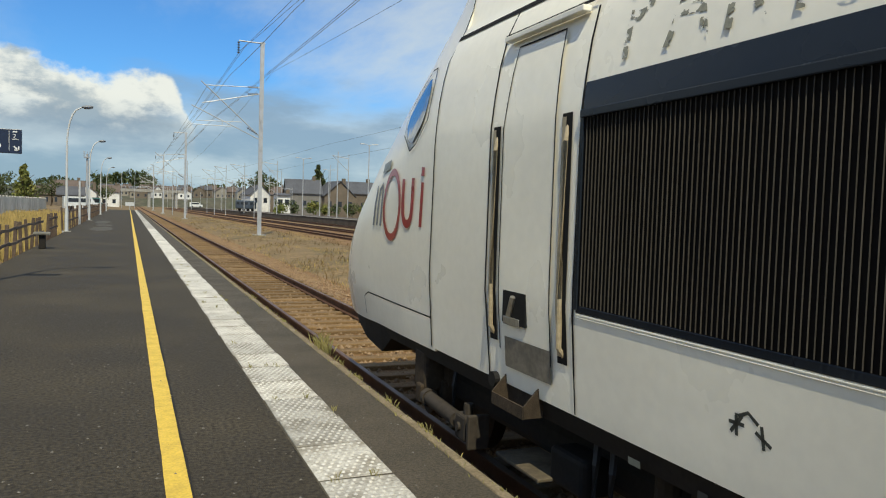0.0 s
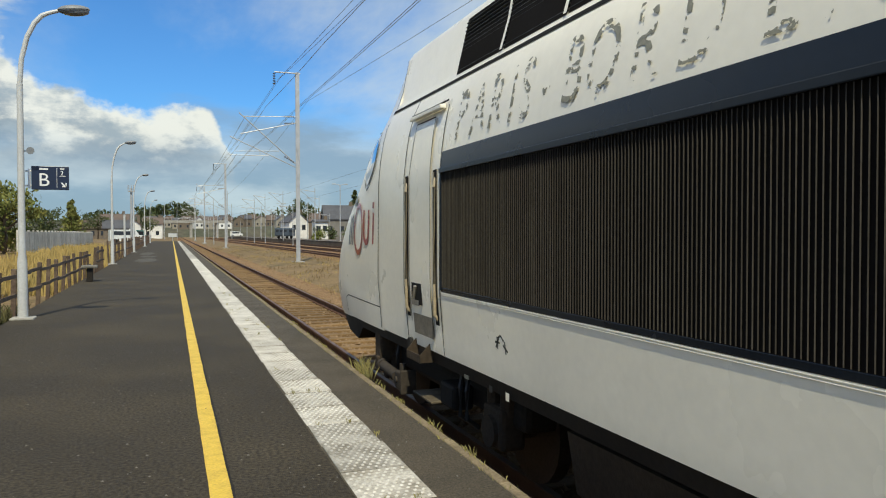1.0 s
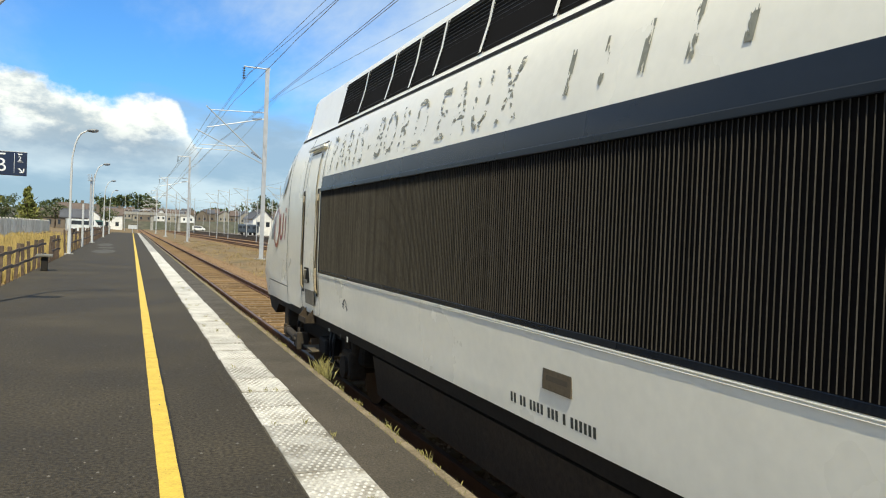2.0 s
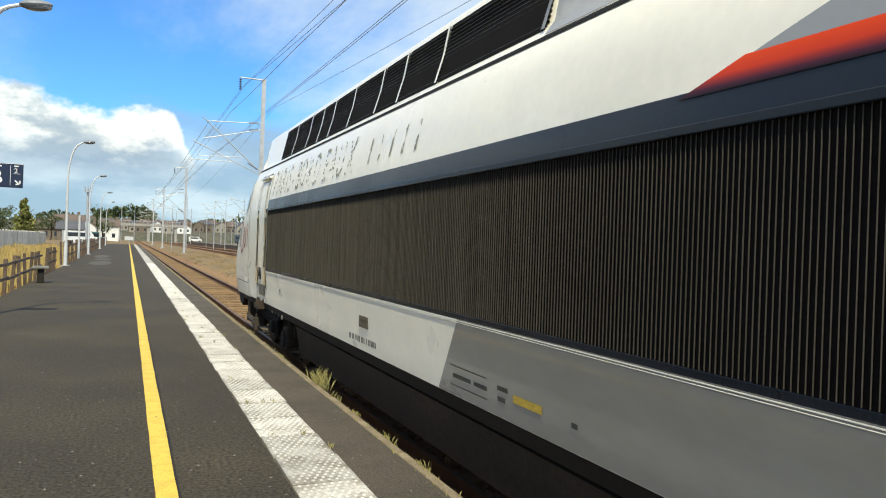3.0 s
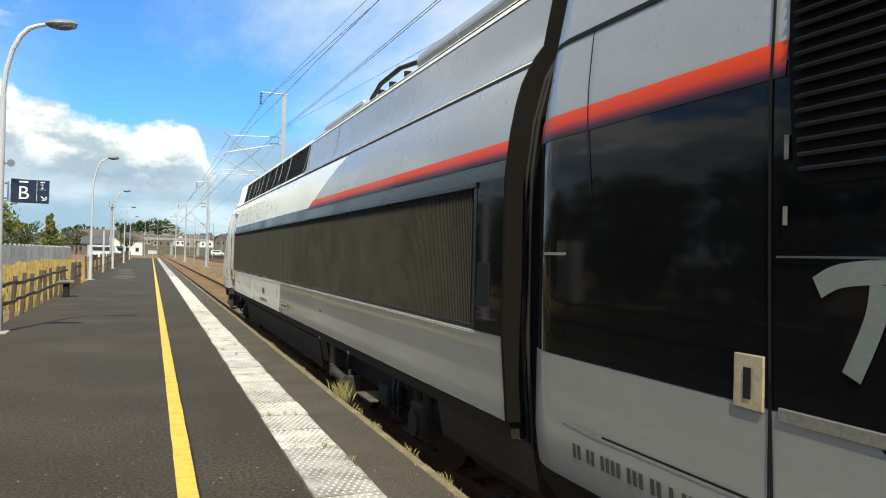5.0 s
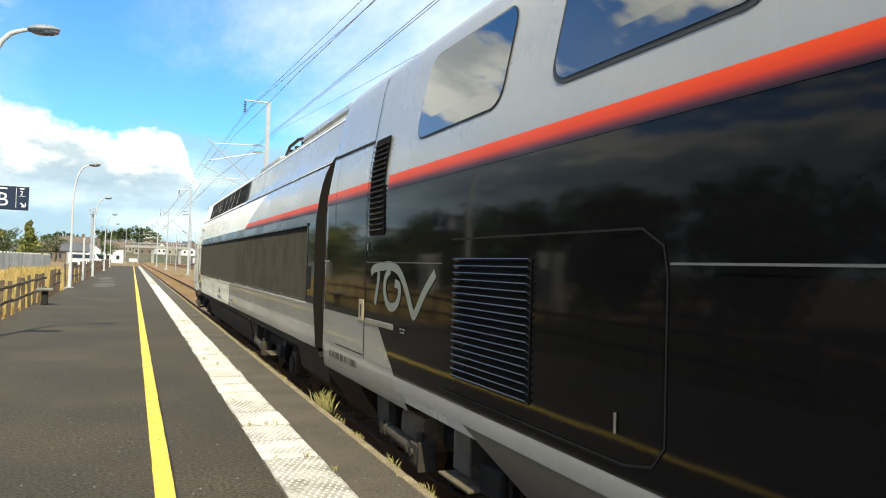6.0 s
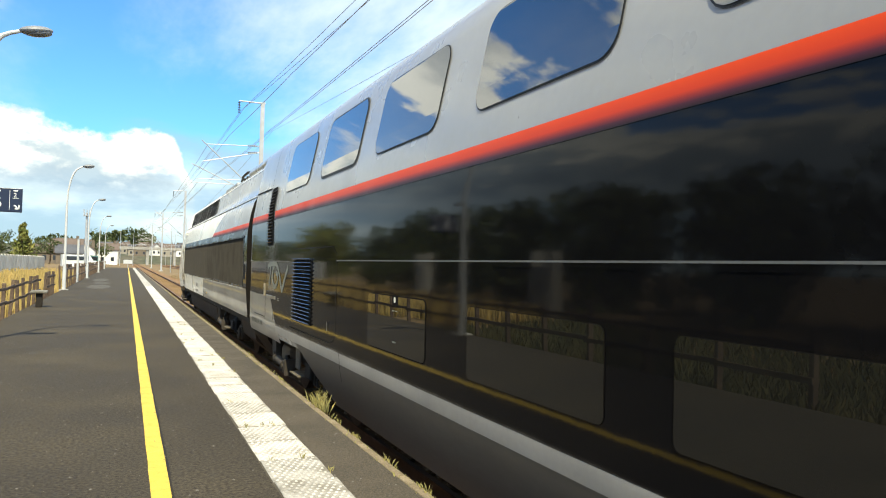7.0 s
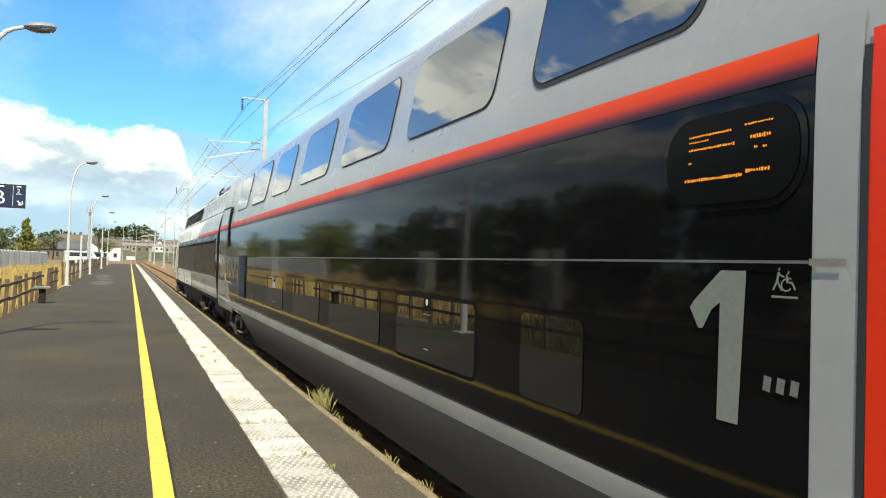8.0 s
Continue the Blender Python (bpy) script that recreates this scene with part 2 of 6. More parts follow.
GALV = material("galvanised_steel", (0.50, 0.51, 0.52), 0.5, metal=0.55, grain=(30, 0.12), stain=(2, 0.2))
MARK = material("printed_marking", (0.05, 0.055, 0.045), 0.6, grain=(50, 0.3))
DIMMARK = material("dim_print", (0.15, 0.16, 0.15), 0.5, grain=(40, 0.2))
DIMTRIM = material("dull_trim", (0.075, 0.08, 0.08), 0.4)
MARKGREY = material("grey_print", (0.20, 0.215, 0.19), 0.4, grain=(40, 0.1))
LOGO_RED = material("logo_red", (0.36, 0.035, 0.035), 0.3, coat=0.4)
LOGO_GREY = material("logo_grey", (0.17, 0.18, 0.20), 0.4)


# ---- mesh helpers ----
def part(name, bm, mat, parent=None, label="", smooth=False, at_pose=None):
    """Links a bmesh as one mesh object, under a thing or at top level."""
    me = bpy.data.meshes.new(name)
    bm.to_mesh(me)
    bm.free()
    for m in (mat if isinstance(mat, (list, tuple)) else [mat]):
        me.materials.append(m)
    if smooth:
        for p in me.polygons:
            p.use_smooth = True
        me.set_sharp_from_angle(angle=radians(32))
    ob = new(name, me)
    if parent is not None:
        ob.parent = parent
    if at_pose is not None:
        ob.matrix_basis = at_pose
    if label:
        tagged(ob, label)
    return ob


def share(name, me, parent, m):
    ob = new(name, me)
    ob.parent = parent
    ob.matrix_basis = m
    return ob


def box(bm, x0, x1, y0, y1, z0, z1, bevel=0.0):
    r = bmesh.ops.create_cube(bm, size=1.0, matrix=Matrix.LocRotScale(((x0 + x1) / 2, (y0 + y1) / 2, (z0 + z1) / 2), None, (abs(x1 - x0), abs(y1 - y0), abs(z1 - z0))))
    if bevel:
        es = list({e for v in r["verts"] for e in v.link_edges})
        bmesh.ops.bevel(bm, geom=es, offset=bevel, segments=2, affect="EDGES", profile=0.5)
    return bm


def rod(bm, a, b, r, r2=None, n=8):
    a, b = Vector(a), Vector(b)
    q = (b - a).to_track_quat("Z", "Y").to_matrix().to_4x4()
    bmesh.ops.create_cone(bm, cap_ends=True, segments=n, radius1=r, radius2=r if r2 is None else r2, depth=(b - a).length,
                          matrix=Matrix.Translation((a + b) / 2) @ q)
    return bm


def tube(bm, pts, radii, n=8):
    """A round tube through points."""
    rings = []
    for i, p in enumerate(pts):
        d = (Vector(pts[min(i + 1, len(pts) - 1)]) - Vector(pts[max(i - 1, 0)])).normalized()
        q = d.to_track_quat("Z", "Y").to_matrix()
        r = radii[i] if isinstance(radii, (list, tuple)) else radii
        rings.append([bm.verts.new(Vector(p) + q @ Vector((math.cos(k * 2 * math.pi / n) * r, math.sin(k * 2 * math.pi / n) * r, 0))) for k in range(n)])
    for a, b in zip(rings, rings[1:]):
        for k in range(n):
            bm.faces.new((a[k], a[(k + 1) % n], b[(k + 1) % n], b[k]))
    bm.faces.new(rings[0][::-1])
    bm.faces.new(rings[-1])
    return bm


def prism(bm, outline, y0, y1):
    """An outline in x, z pulled along y."""
    f = [bm.verts.new((x, y0, z)) for x, z in outline]
    b = [bm.verts.new((x, y1, z)) for x, z in outline]
    n = len(outline)
    bm.faces.new(f)
    bm.faces.new(b[::-1])
    for i in range(n):
        bm.faces.new((f[i], b[i], b[(i + 1) % n], f[(i + 1) % n]))
    bmesh.ops.recalc_face_normals(bm, faces=bm.faces)
    return bm


def thing(name, label, category, m=None, group="", kind=""):
    ob = new(name)
    if m is not None:
        ob.matrix_basis = m
    return tagged(ob, label, category, group, kind)


def lettering(name, text, size, mat, parent, m, depth=0.001, label=""):
    cu = bpy.data.curves.new(name, "FONT")
    cu.body, cu.size, cu.extrude = text, size, depth
    cu.align_x, cu.align_y = "CENTER", "CENTER"
    tmp = new(name, cu)
    me = bpy.data.meshes.new_from_object(tmp.evaluated_get(bpy.context.evaluated_depsgraph_get()))
    bpy.data.objects.remove(tmp)
    me.materials.clear()
    me.materials.append(mat)
    ob = new(name, me)
    ob.parent, ob.matrix_basis = parent, m
    if label:
        tagged(ob, label)
    return ob


# ---- platform, track, ground ----
RZ = -0.55                      # rail head below the platform
AX = 3.60                       # the track's axis
EDGE = 1.89                     # the platform's edge
PLAT_END = 150.0


def left_edge(y):
    return -2.62 - 0.0055 * max(0.0, y - 10)


def build_platform():
    bm = bmesh.new()
    ys = [-30, 0, 10, 20, 40, 80, 120, PLAT_END]
    top = [(bm.verts.new((left_edge(y), y, 0)), bm.verts.new((EDGE - 0.07, y, 0))) for y in ys]
    low = [(bm.verts.new((left_edge(y), y, -1.0)), bm.verts.new((EDGE - 0.07, y, -1.0))) for y in ys]
    for i in range(len(ys) - 1):
        bm.faces.new((top[i][0], top[i][1], top[i + 1][1], top[i + 1][0]))
        bm.faces.new((top[i][0], top[i + 1][0], low[i + 1][0], low[i][0]))
        bm.faces.new((top[i][1], low[i][1], low[i + 1][1], top[i + 1][1]))
    bm.faces.new((top[-1][0], top[-1][1], low[-1][1], low[-1][0]))
    ob = part("platform", bm, ASPHALT)
    tagged(ob, "grey worn asphalt station platform with patches", "platform", kind="structure")
    # coping stones along the edge
    bm = bmesh.new()
    box(bm, EDGE - 0.068, EDGE, 0, 0.994, -0.95, 0.006, 0.008)
    first = part("coping_stone", bm, COPING, ob, at_pose=pose(0, -10, 0))
    rnd = random.Random(4)
    for i in range(1, 150):
        share("coping_stone", first.data, ob, pose(rnd.uniform(-0.006, 0.006), -10 + i, rnd.uniform(-0.006, 0.004), 0, 0, rnd.uniform(-0.2, 0.2)))
    # worn strip of asphalt along the coping
    bm = bmesh.new()
    rnd = random.Random(6)
    prev, y = None, -8.0
    while y < PLAT_END:
        cur = (bm.verts.new((1.30 + rnd.uniform(-0.02, 0.02), y, 0.003)), bm.verts.new((EDGE - 0.072, y, 0.003)))
        if prev:
            bm.faces.new((prev[0], prev[1], cur[1], cur[0]))
        prev = cur
        y += 0.5 if y < 40 else 4
    part("edge_strip", bm, EDGE_ASPHALT, ob, "brownish worn asphalt strip along the coping")
    # the yellow line
    bm = bmesh.new()
    rnd = random.Random(5)
    prev = None
    y = -8.0
    while y < PLAT_END:
        w = rnd.uniform(-0.0025, 0.0025)
        cur = (bm.verts.new((0.19 + w, y, 0.004)), bm.verts.new((0.312 + rnd.uniform(-0.0025, 0.0025), y, 0.004)))
        if prev:
            bm.faces.new((prev[0], prev[1], cur[1], cur[0]))
        prev = cur
        y += 0.35 if y < 40 else 3
    yl = part("yellow_line", bm, YELLOW)
    # dark strip whose colour gives the paint's edge shadow along with dirt
    bm = bmesh.new()
    prev, y = None, -8.0
    while y < PLAT_END:
        cur = (bm.verts.new((0.308, y, 0.003)), bm.verts.new((0.331 + rnd.uniform(-0.006, 0.004), y, 0.003)))
        if prev:
            bm.faces.new((prev[0], prev[1], cur[1], cur[0]))
        prev = cur
        y += 0.12 if y < 12 else 3
    part("tar_edge", bm, DARK, yl, "dark strip of edge shadow and dirt beside the paint")
    tagged(yl, "worn yellow painted safety line on the asphalt", "safety line", kind="structure")
    return ob


def build_tactile():
    strip = thing("tactile_strip", "white studded warning slabs set in the platform", "tactile paving", kind="structure")
    W, D = 0.428, 0.60

    def slab(studs):
        bm = bmesh.new()
        box(bm, -W / 2, W / 2, -D / 2 + 0.009, D / 2 - 0.009, -0.03, 0.007, 0.004)
        if studs:
            for i in range(8):
                for j in range(11):
                    if i == 7 and j % 2:
                        continue
                    x, y = -W / 2 + 0.035 + i * 0.051 + (j % 2) * 0.0255, -D / 2 + 0.04 + j * 0.052
                    bmesh.ops.create_cone(bm, cap_ends=True, segments=6, radius1=0.0125, radius2=0.008, depth=0.006, matrix=Matrix.Translation((x, y, 0.010)))
        for f in bm.faces:
            f.material_index = int(f.calc_center_median().z > 0.0075)
        me = bpy.data.meshes.new("slab")
        bm.to_mesh(me)
        bm.free()
        me.materials.append(TACTILE)
        me.materials.append(STUD)
        return me
    bm = bmesh.new()
    box(bm, 1.19 - W / 2 - 0.012, 1.19 + W / 2 + 0.012, -6.3, PLAT_END - 0.3, -0.02, 0.0025)
    part("joint_bed", bm, JOINT, strip, "dark earthy bed in the slab joints")
    near, far = slab(True), slab(False)
    rnd = random.Random(7)
    n = int((PLAT_END + 6) / D)
    for i in range(n):
        y = -6 + i * D
        share("slab", near if y < 45 else far, strip,
              pose(1.19 + rnd.uniform(-0.007, 0.007), y, rnd.uniform(-0.002, 0.004), rnd.uniform(-0.4, 0.4), rnd.uniform(-0.4, 0.4), rnd.uniform(-1.0, 1.0)))
    return strip


def ground_height(x, y):
    if x < -1:
        h = -0.30 + 0.10 * noise.noise((x * 0.2, y * 0.15, 0)) + 0.25 * max(0.0, min(1.0, (-x - 4) / 4))
        return h - max(0.0, min(1.0, (-x - 60) / 200)) * 2
    # track bed, then a grassy strip that rises, then the other lines
    bank = max(0.0, min(1.0, (x - 5.4) / 1.6))
    h = -0.80 + bank * (0.22 + 0.08 * noise.noise((x * 0.5, y * 0.3, 2)))
    if x > 11:
        h -= 0.2 * min(1.0, (x - 11) / 3)
    return h


def build_ground():
    bm = bmesh.new()
    xs = [-1500, -400, -150, -60, -30, -18, -12, -9, -7, -5.5, -4.2, -3.4, -2.7, 0, 1.7, 2.2, 4.2, 5.3, 5.8, 6.4, 7, 7.8, 8.8, 10, 11.5, 13, 15, 18, 22, 28, 40, 60, 120, 300, 1500]
    ys = [-300, -60, -20, -5, 2, 6, 9, 12, 15, 18, 21, 25, 30, 36, 43, 52, 62, 75, 92, 115, 150, 200, 300, 500, 900, 3000]
    grid = [[bm.verts.new((x, y, ground_height(x, y))) for x in xs] for y in ys]
    for a, b in zip(grid, grid[1:]):
        for i in range(len(xs) - 1):
            f = bm.faces.new((a[i], a[i + 1], b[i + 1], b[i]))
            mid = (xs[i] + xs[i + 1]) / 2
            f.material_index = 1 if 1.5 < mid < 5.6 or 12 < mid < 24 else 0
    ob = part("ground", bm, [SOIL, BALLAST], smooth=True)
    return tagged(ob, "dry grass verge and rust-brown ballast bed", "ground", kind="structure")


def rail_mesh(length):
    bm = bmesh.new()
    prism(bm, [(-0.07, 0), (0.07, 0), (0.07, 0.012), (0.012, 0.03), (0.012, 0.115), (0.036, 0.125), (0.036, 0.158), (0.03, 0.165), (-0.03, 0.165), (-0.036, 0.158), (-0.036, 0.125), (-0.012, 0.115), (-0.012, 0.03), (-0.07, 0.012)], 0, length)
    for f in bm.faces:
        if f.normal.z > 0.8 and f.calc_center_median().z > 0.16:
            f.material_index = 1
    return bm


def build_track(ax, rz, y0, y1, group, sleepers):
    tr = thing("railway_track", "rusty railway track on weathered wooden sleepers", "railway track", group=group, kind="structure")
    for dx in (-0.75, 0.75):
        part("rail", rail_mesh(y1 - y0), [RAIL, RAILTOP], tr, at_pose=pose(ax + dx, y0, rz - 0.165))
    bm = bmesh.new()
    box(bm, -1.28, 1.28, -0.12, 0.12, -0.14, 0, 0.015)
    me = bpy.data.meshes.new("sleeper")
    bm.to_mesh(me)
    bm.free()
    me.materials.append(SLEEPER)
    rnd = random.Random(9)
    for i in range(sleepers):
        share("sleeper", me, tr, pose(ax + rnd.uniform(-0.03, 0.03), y0 + 0.4 + i * 0.6, rz - 0.168 + rnd.uniform(-0.012, 0.006), 0, rnd.uniform(-0.4, 0.4), rnd.uniform(-1, 1)))
    return tr


build_ground()
platform = build_platform()
build_tactile()
build_track(AX - 0.05, RZ, -12, 420, "tracks", 260)


# ---- the train: y forward, x away from the platform, z from the rail head ----
CAR = [(1.345, 0.55), (1.391, 0.98), (1.44, 1.56), (1.44, 2.58), (1.434, 2.66), (1.405, 2.90), (1.37, 3.08), (1.33, 3.22), (1.28, 3.33), (1.235, 3.41), (1.17, 3.50), (1.08, 3.98), (1.02, 4.06), (0.80, 4.12), (0.0, 4.16)]
TRAILER = [(1.29, 0.40), (1.38, 0.68), (1.425, 0.90), (1.4445, 1.05), (1.4450, 1.12), (1.449, 1.80), (1.45, 2.05), (1.45, 2.35), (1.45, 2.55), (1.446, 2.75), (1.43, 2.95), (1.37, 3.30), (1.26, 3.85), (1.21, 4.0), (1.12, 4.12), (0.90, 4.22), (0.45, 4.28), (0.0, 4.29)]
NOSE0, TIP = -2.03, -6.2


def lerp(t, pts):
    return float(np.interp(t, [p[0] for p in pts], [p[1] for p in pts]))


def prof_w(prof, z):
    return float(np.interp(z, [p[1] for p in prof], [p[0] for p in prof]))


def nose_top(s):
    return lerp(-s, [(2.03, 4.16), (2.4, 4.12), (2.8, 3.97), (3.3, 3.67), (3.8, 3.33), (4.3, 2.97), (4.8, 2.60), (5.3, 2.2), (5.7, 1.83), (6.0, 1.5), (6.2, 1.2)])


def nose_bottom(s):
    return lerp(-s, [(2.03, 0.96), (3.6, 0.94), (4.6, 0.90), (5.6, 0.93), (6.2, 1.04)])


def nose_side(s):
    return lerp(-s, [(2.03, 1.0), (2.8, 0.995), (3.5, 0.98), (4.1, 0.962), (4.6, 0.925), (5.0, 0.873), (5.4, 0.79), (5.75, 0.66), (6.0, 0.49), (6.2, 0.16)])


def car_w(s, z):
    """The power car's half width at s behind the louvres' front edge and at the height z."""
    if s >= NOSE0:
        return prof_w(CAR, z)
    zt, zb = nose_top(s), nose_bottom(s)
    k = min(1.0, max(0.0, (z - zb) / max(1e-3, zt - zb)))
    full = 0.96 + k * (4.16 - 0.96)
    square = min(1.0, (-s - 2.03) / 1.6)
    w0 = prof_w(CAR, full)
    w1 = 1.44 * max(0.0, 1 - max(0.0, (k - 0.30) / 0.70) ** 2.6) ** 0.5 * (1 - 0.05 * max(0, 0.2 - k) / 0.2)
    return nose_side(s) * ((1 - square) * w0 + square * w1)


def trailer_w(s, z):
    return prof_w(TRAILER, z) - 0.10 * max(0.0, (17.46 - s) / 0.34) ** 2


def strip(bm, width, rows, off=0.004, cols=1, mat=0, side=-1):
    """A sheet on the train's side; rows: height, front s, back s."""
    grid = []
    for z, s0, s1 in rows:
        grid.append([bm.verts.new((side * (width(s0 + (s1 - s0) * k / cols, z) + off), -(s0 + (s1 - s0) * k / cols), z)) for k in range(cols + 1)])
    for a, b in zip(grid, grid[1:]):
        for k in range(cols):
            try:
                f = bm.faces.new((a[k], b[k], b[k + 1], a[k + 1]) if side < 0 else (a[k], a[k + 1], b[k + 1], b[k]))
                f.material_index = mat
            except ValueError:
                pass
    return bm


def levels(prof, z0, z1, step=0.12):
    zs = sorted({z0, z1, *(p[1] for p in prof if z0 < p[1] < z1)})
    out = []
    for a, b in zip(zs, zs[1:]):
        n = max(1, int((b - a) / step))
        out += [a + (b - a) * i / n for i in range(n)]
    return out + [z1]


def band(name, width, prof, z0, z1, s0, s1, mat, parent, off=0.004, cols=1, label="", smooth=True):
    f0 = s0 if callable(s0) else (lambda z: s0)
    f1 = s1 if callable(s1) else (lambda z: s1)
    return part(name, strip(bmesh.new(), width, [(z, f0(z), f1(z)) for z in levels(prof, z0, z1)], off, cols), mat, parent, label, smooth)


def rounded(bm, width, z0, z1, s0, s1, r, off, lean=0.0, cols=4, mat=0, side=-1):
    """A rounded pane on the train's side."""
    rows = []
    n = 5
    zs = [z0 + r * (1 - math.cos(i * math.pi / 2 / n)) for i in range(n + 1)]
    zs += [z0 + r + (z1 - z0 - 2 * r) * i / 4 for i in range(1, 4)]
    zs += [z1 - r * (1 - math.cos(i * math.pi / 2 / n)) for i in range(n, -1, -1)]
    for z in zs:
        d = max(0.0, r - (z - z0), r - (z1 - z))
        inset = r - math.sqrt(max(0.0, r * r - d * d))
        sh = lean * (z - z0)
        rows.append((z, s0 + inset + sh, s1 - inset + sh))
    return strip(bm, width, rows, off, cols, mat, side)


def seam(name, width, pts, parent, wid=0.014, off=0.006, mat=None, curved=False):
    """A dark joint line through points (s, z)."""
    bm = bmesh.new()
    if curved:
        fine = []
        for i in range(len(pts) - 1):
            p0, p1, p2, p3 = (np.array(pts[max(0, min(len(pts) - 1, k))]) for k in (i - 1, i, i + 1, i + 2))
            for k in range(6):
                u = k / 6
                fine.append(tuple(0.5 * (2 * p1 + (p2 - p0) * u + (2 * p0 - 5 * p1 + 4 * p2 - p3) * u * u + (3 * p1 - p0 - 3 * p2 + p3) * u ** 3)))
        pts = fine + [pts[-1]]
    dense = []
    for (a, b), (c, d) in zip(pts, pts[1:]):
        n = max(1, int(max(abs(c - a), abs(d - b)) / 0.15))
        dense += [(a + (c - a) * i / n, b + (d - b) * i / n) for i in range(n)]
    dense.append(pts[-1])
    prev = None
    for i, (s, z) in enumerate(dense):
        s2, z2 = dense[min(i + 1, len(dense) - 1)]
        s1, z1 = dense[max(i - 1, 0)]
        d = Vector((s2 - s1, z2 - z1)).normalized()
        nx, nz = -d.y * wid / 2, d.x * wid / 2
        cur = [bm.verts.new((-(width(s + q * nx, z + q * nz) + off), -(s + q * nx), z + q * nz)) for q in (-1, 1)]
        if prev:
            bm.faces.new((prev[0], prev[1], cur[1], cur[0]))
        prev = cur
    return part(name, bm, mat or GROOVE, parent)


def side_box(bm, width, s0, s1, z0, z1, d0, d1, bevel=0.004):
    """A block on the side, from d0 to d1 outside the skin."""
    w = width((s0 + s1) / 2, (z0 + z1) / 2)
    return box(bm, -(w + d1), -(w + d0), -s1, -s0, z0, z1, bevel)


def shell(width, ss, prof_zs):
    bm = bmesh.new()
    rings = []
    for s in ss:
        zs = prof_zs(s)
        left = [bm.verts.new((-width(s, z), -s, z)) for z in zs]
        right = [bm.verts.new((width(s, z), -s, z)) for z in zs[::-1]]
        rings.append(left + right)
    n = len(rings[0])
    for a, b in zip(rings, rings[1:]):
        for i in range(n):
            bm.faces.new((a[i], b[i], b[(i + 1) % n], a[(i + 1) % n]))
    bm.faces.new(rings[0][::-1])
    bm.faces.new(rings[-1])
    bmesh.ops.remove_doubles(bm, verts=bm.verts, dist=1e-4)
    bmesh.ops.recalc_face_normals(bm, faces=bm.faces)
    return bm


CAR_END = 16.80


def build_power_car():
    car = thing("power_car", "white and grey high-speed train power car with long dark louvres", "train")
    zs = [p[1] for p in CAR][1:]
    part("body", shell(lambda s, z: prof_w(CAR, z) if z < 4.159 else 0.0, [NOSE0, CAR_END], lambda s: zs), BODY_WHITE, car, smooth=True)
    ss = [NOSE0 - i * (NOSE0 - TIP) / 22 for i in range(23)]
    ks = [0, 0.05, 0.12, 0.2, 0.3, 0.4, 0.5, 0.6, 0.7, 0.78, 0.85, 0.91, 0.955, 0.985, 1.0]

    def nose_w(s, z):
        return 0.0 if z >= nose_top(s) - 1e-4 else car_w(s, z)
    part("nose", shell(nose_w, ss, lambda s: [nose_bottom(s) + k * (nose_top(s) - nose_bottom(s)) for k in ks]), BODY_WHITE, car, "rounded white nose", smooth=True)
    # dark skirt of the nose and underframe
    bm = bmesh.new()
    prof = [(-4.7, 0.80), (-4.2, 0.70), (-3.6, 0.66), (-3.3, 0.84), (-2.0, 0.86), (CAR_END, 0.86)]
    rows = []
    for s, zb in prof:
        zt = nose_bottom(s) + 0.03 if s < NOSE0 else 0.99
        w = (car_w(s, zt + 0.02) - 0.02) if s < NOSE0 else 1.375
        rows.append([bm.verts.new(v) for v in ((-w, -s, zt), (-w + 0.03, -s, zb), (w - 0.03, -s, zb), (w, -s, zt))])
    for a, b in zip(rows, rows[1:]):
        for i in range(4):
            bm.faces.new((a[i], b[i], b[(i + 1) % 4], a[(i + 1) % 4]))
    bm.faces.new(rows[0][::-1]); bm.faces.new(rows[-1])
    part("skirt", bm, DARK, car, "black skirt under the body")
    bm = bmesh.new()
    prism(bm, [(-1.31, 0.82), (-1.24, 0.42), (-1.05, 0.28), (1.05, 0.28), (1.24, 0.42), (1.31, 0.82)], -10.6, -1.9)
    part("underframe", bm, UNDER, car, "brown brake-dusted underframe")
    # livery of the rear half
    band("grey_panel", car_w, CAR, 2.745, 3.34, lambda z: 10.18 + (z - 2.745) * 3.0, CAR_END, BODY_GREY, car, 0.004, 8)
    band("lower_grey_panel", car_w, CAR, 0.985, 1.545, lambda z: 7.46 + (z - 0.985) * 0.72, CAR_END, LOWER_GREY, car, 0.004, 8)
    band("dark_band", car_w, CAR, 2.56, 2.742, -0.02, CAR_END, BODY_NAVY, car, 0.004, 8)
    bm = bmesh.new()
    strip(bm, car_w, [(z, 10.10 + (z - 2.728) * 3.0, CAR_END) for z in (2.715, 2.745, 2.775, 2.805, 2.838)], 0.009, 6)
    part("red_stripe", bm, CAR_STRIPE, car, "red stripe fading into navy")
    # louvre panel: a flat sheet, the shade between slats put into its colour
    band("louvre_panel", car_w, CAR, 1.583, 2.556, 0.0, 16.32, LOUVRE_BACK, car, 0.003, 8, "near-black sheet giving the shaded depth behind the louvres")
    band("end_panel", car_w, CAR, 1.54, 2.60, 16.34, CAR_END, BODY_BLACK, car, 0.005, 1, "black panel at the car's end")
    bm = bmesh.new()
    for z0, z1, d in ((2.555, 2.60, 0.024), (1.543, 1.584, 0.003)):
        box(bm, -1.44 - d, -1.435, -16.36, 0.02, z0, z1, 0.006)
    box(bm, -1.452, -1.435, 0.0, 0.03, 1.56, 2.6, 0.003)
    box(bm, -1.452, -1.435, -16.36, -16.32, 1.56, 2.6, 0.003)
    part("louvre_frame", bm, BODY_NAVY, car)
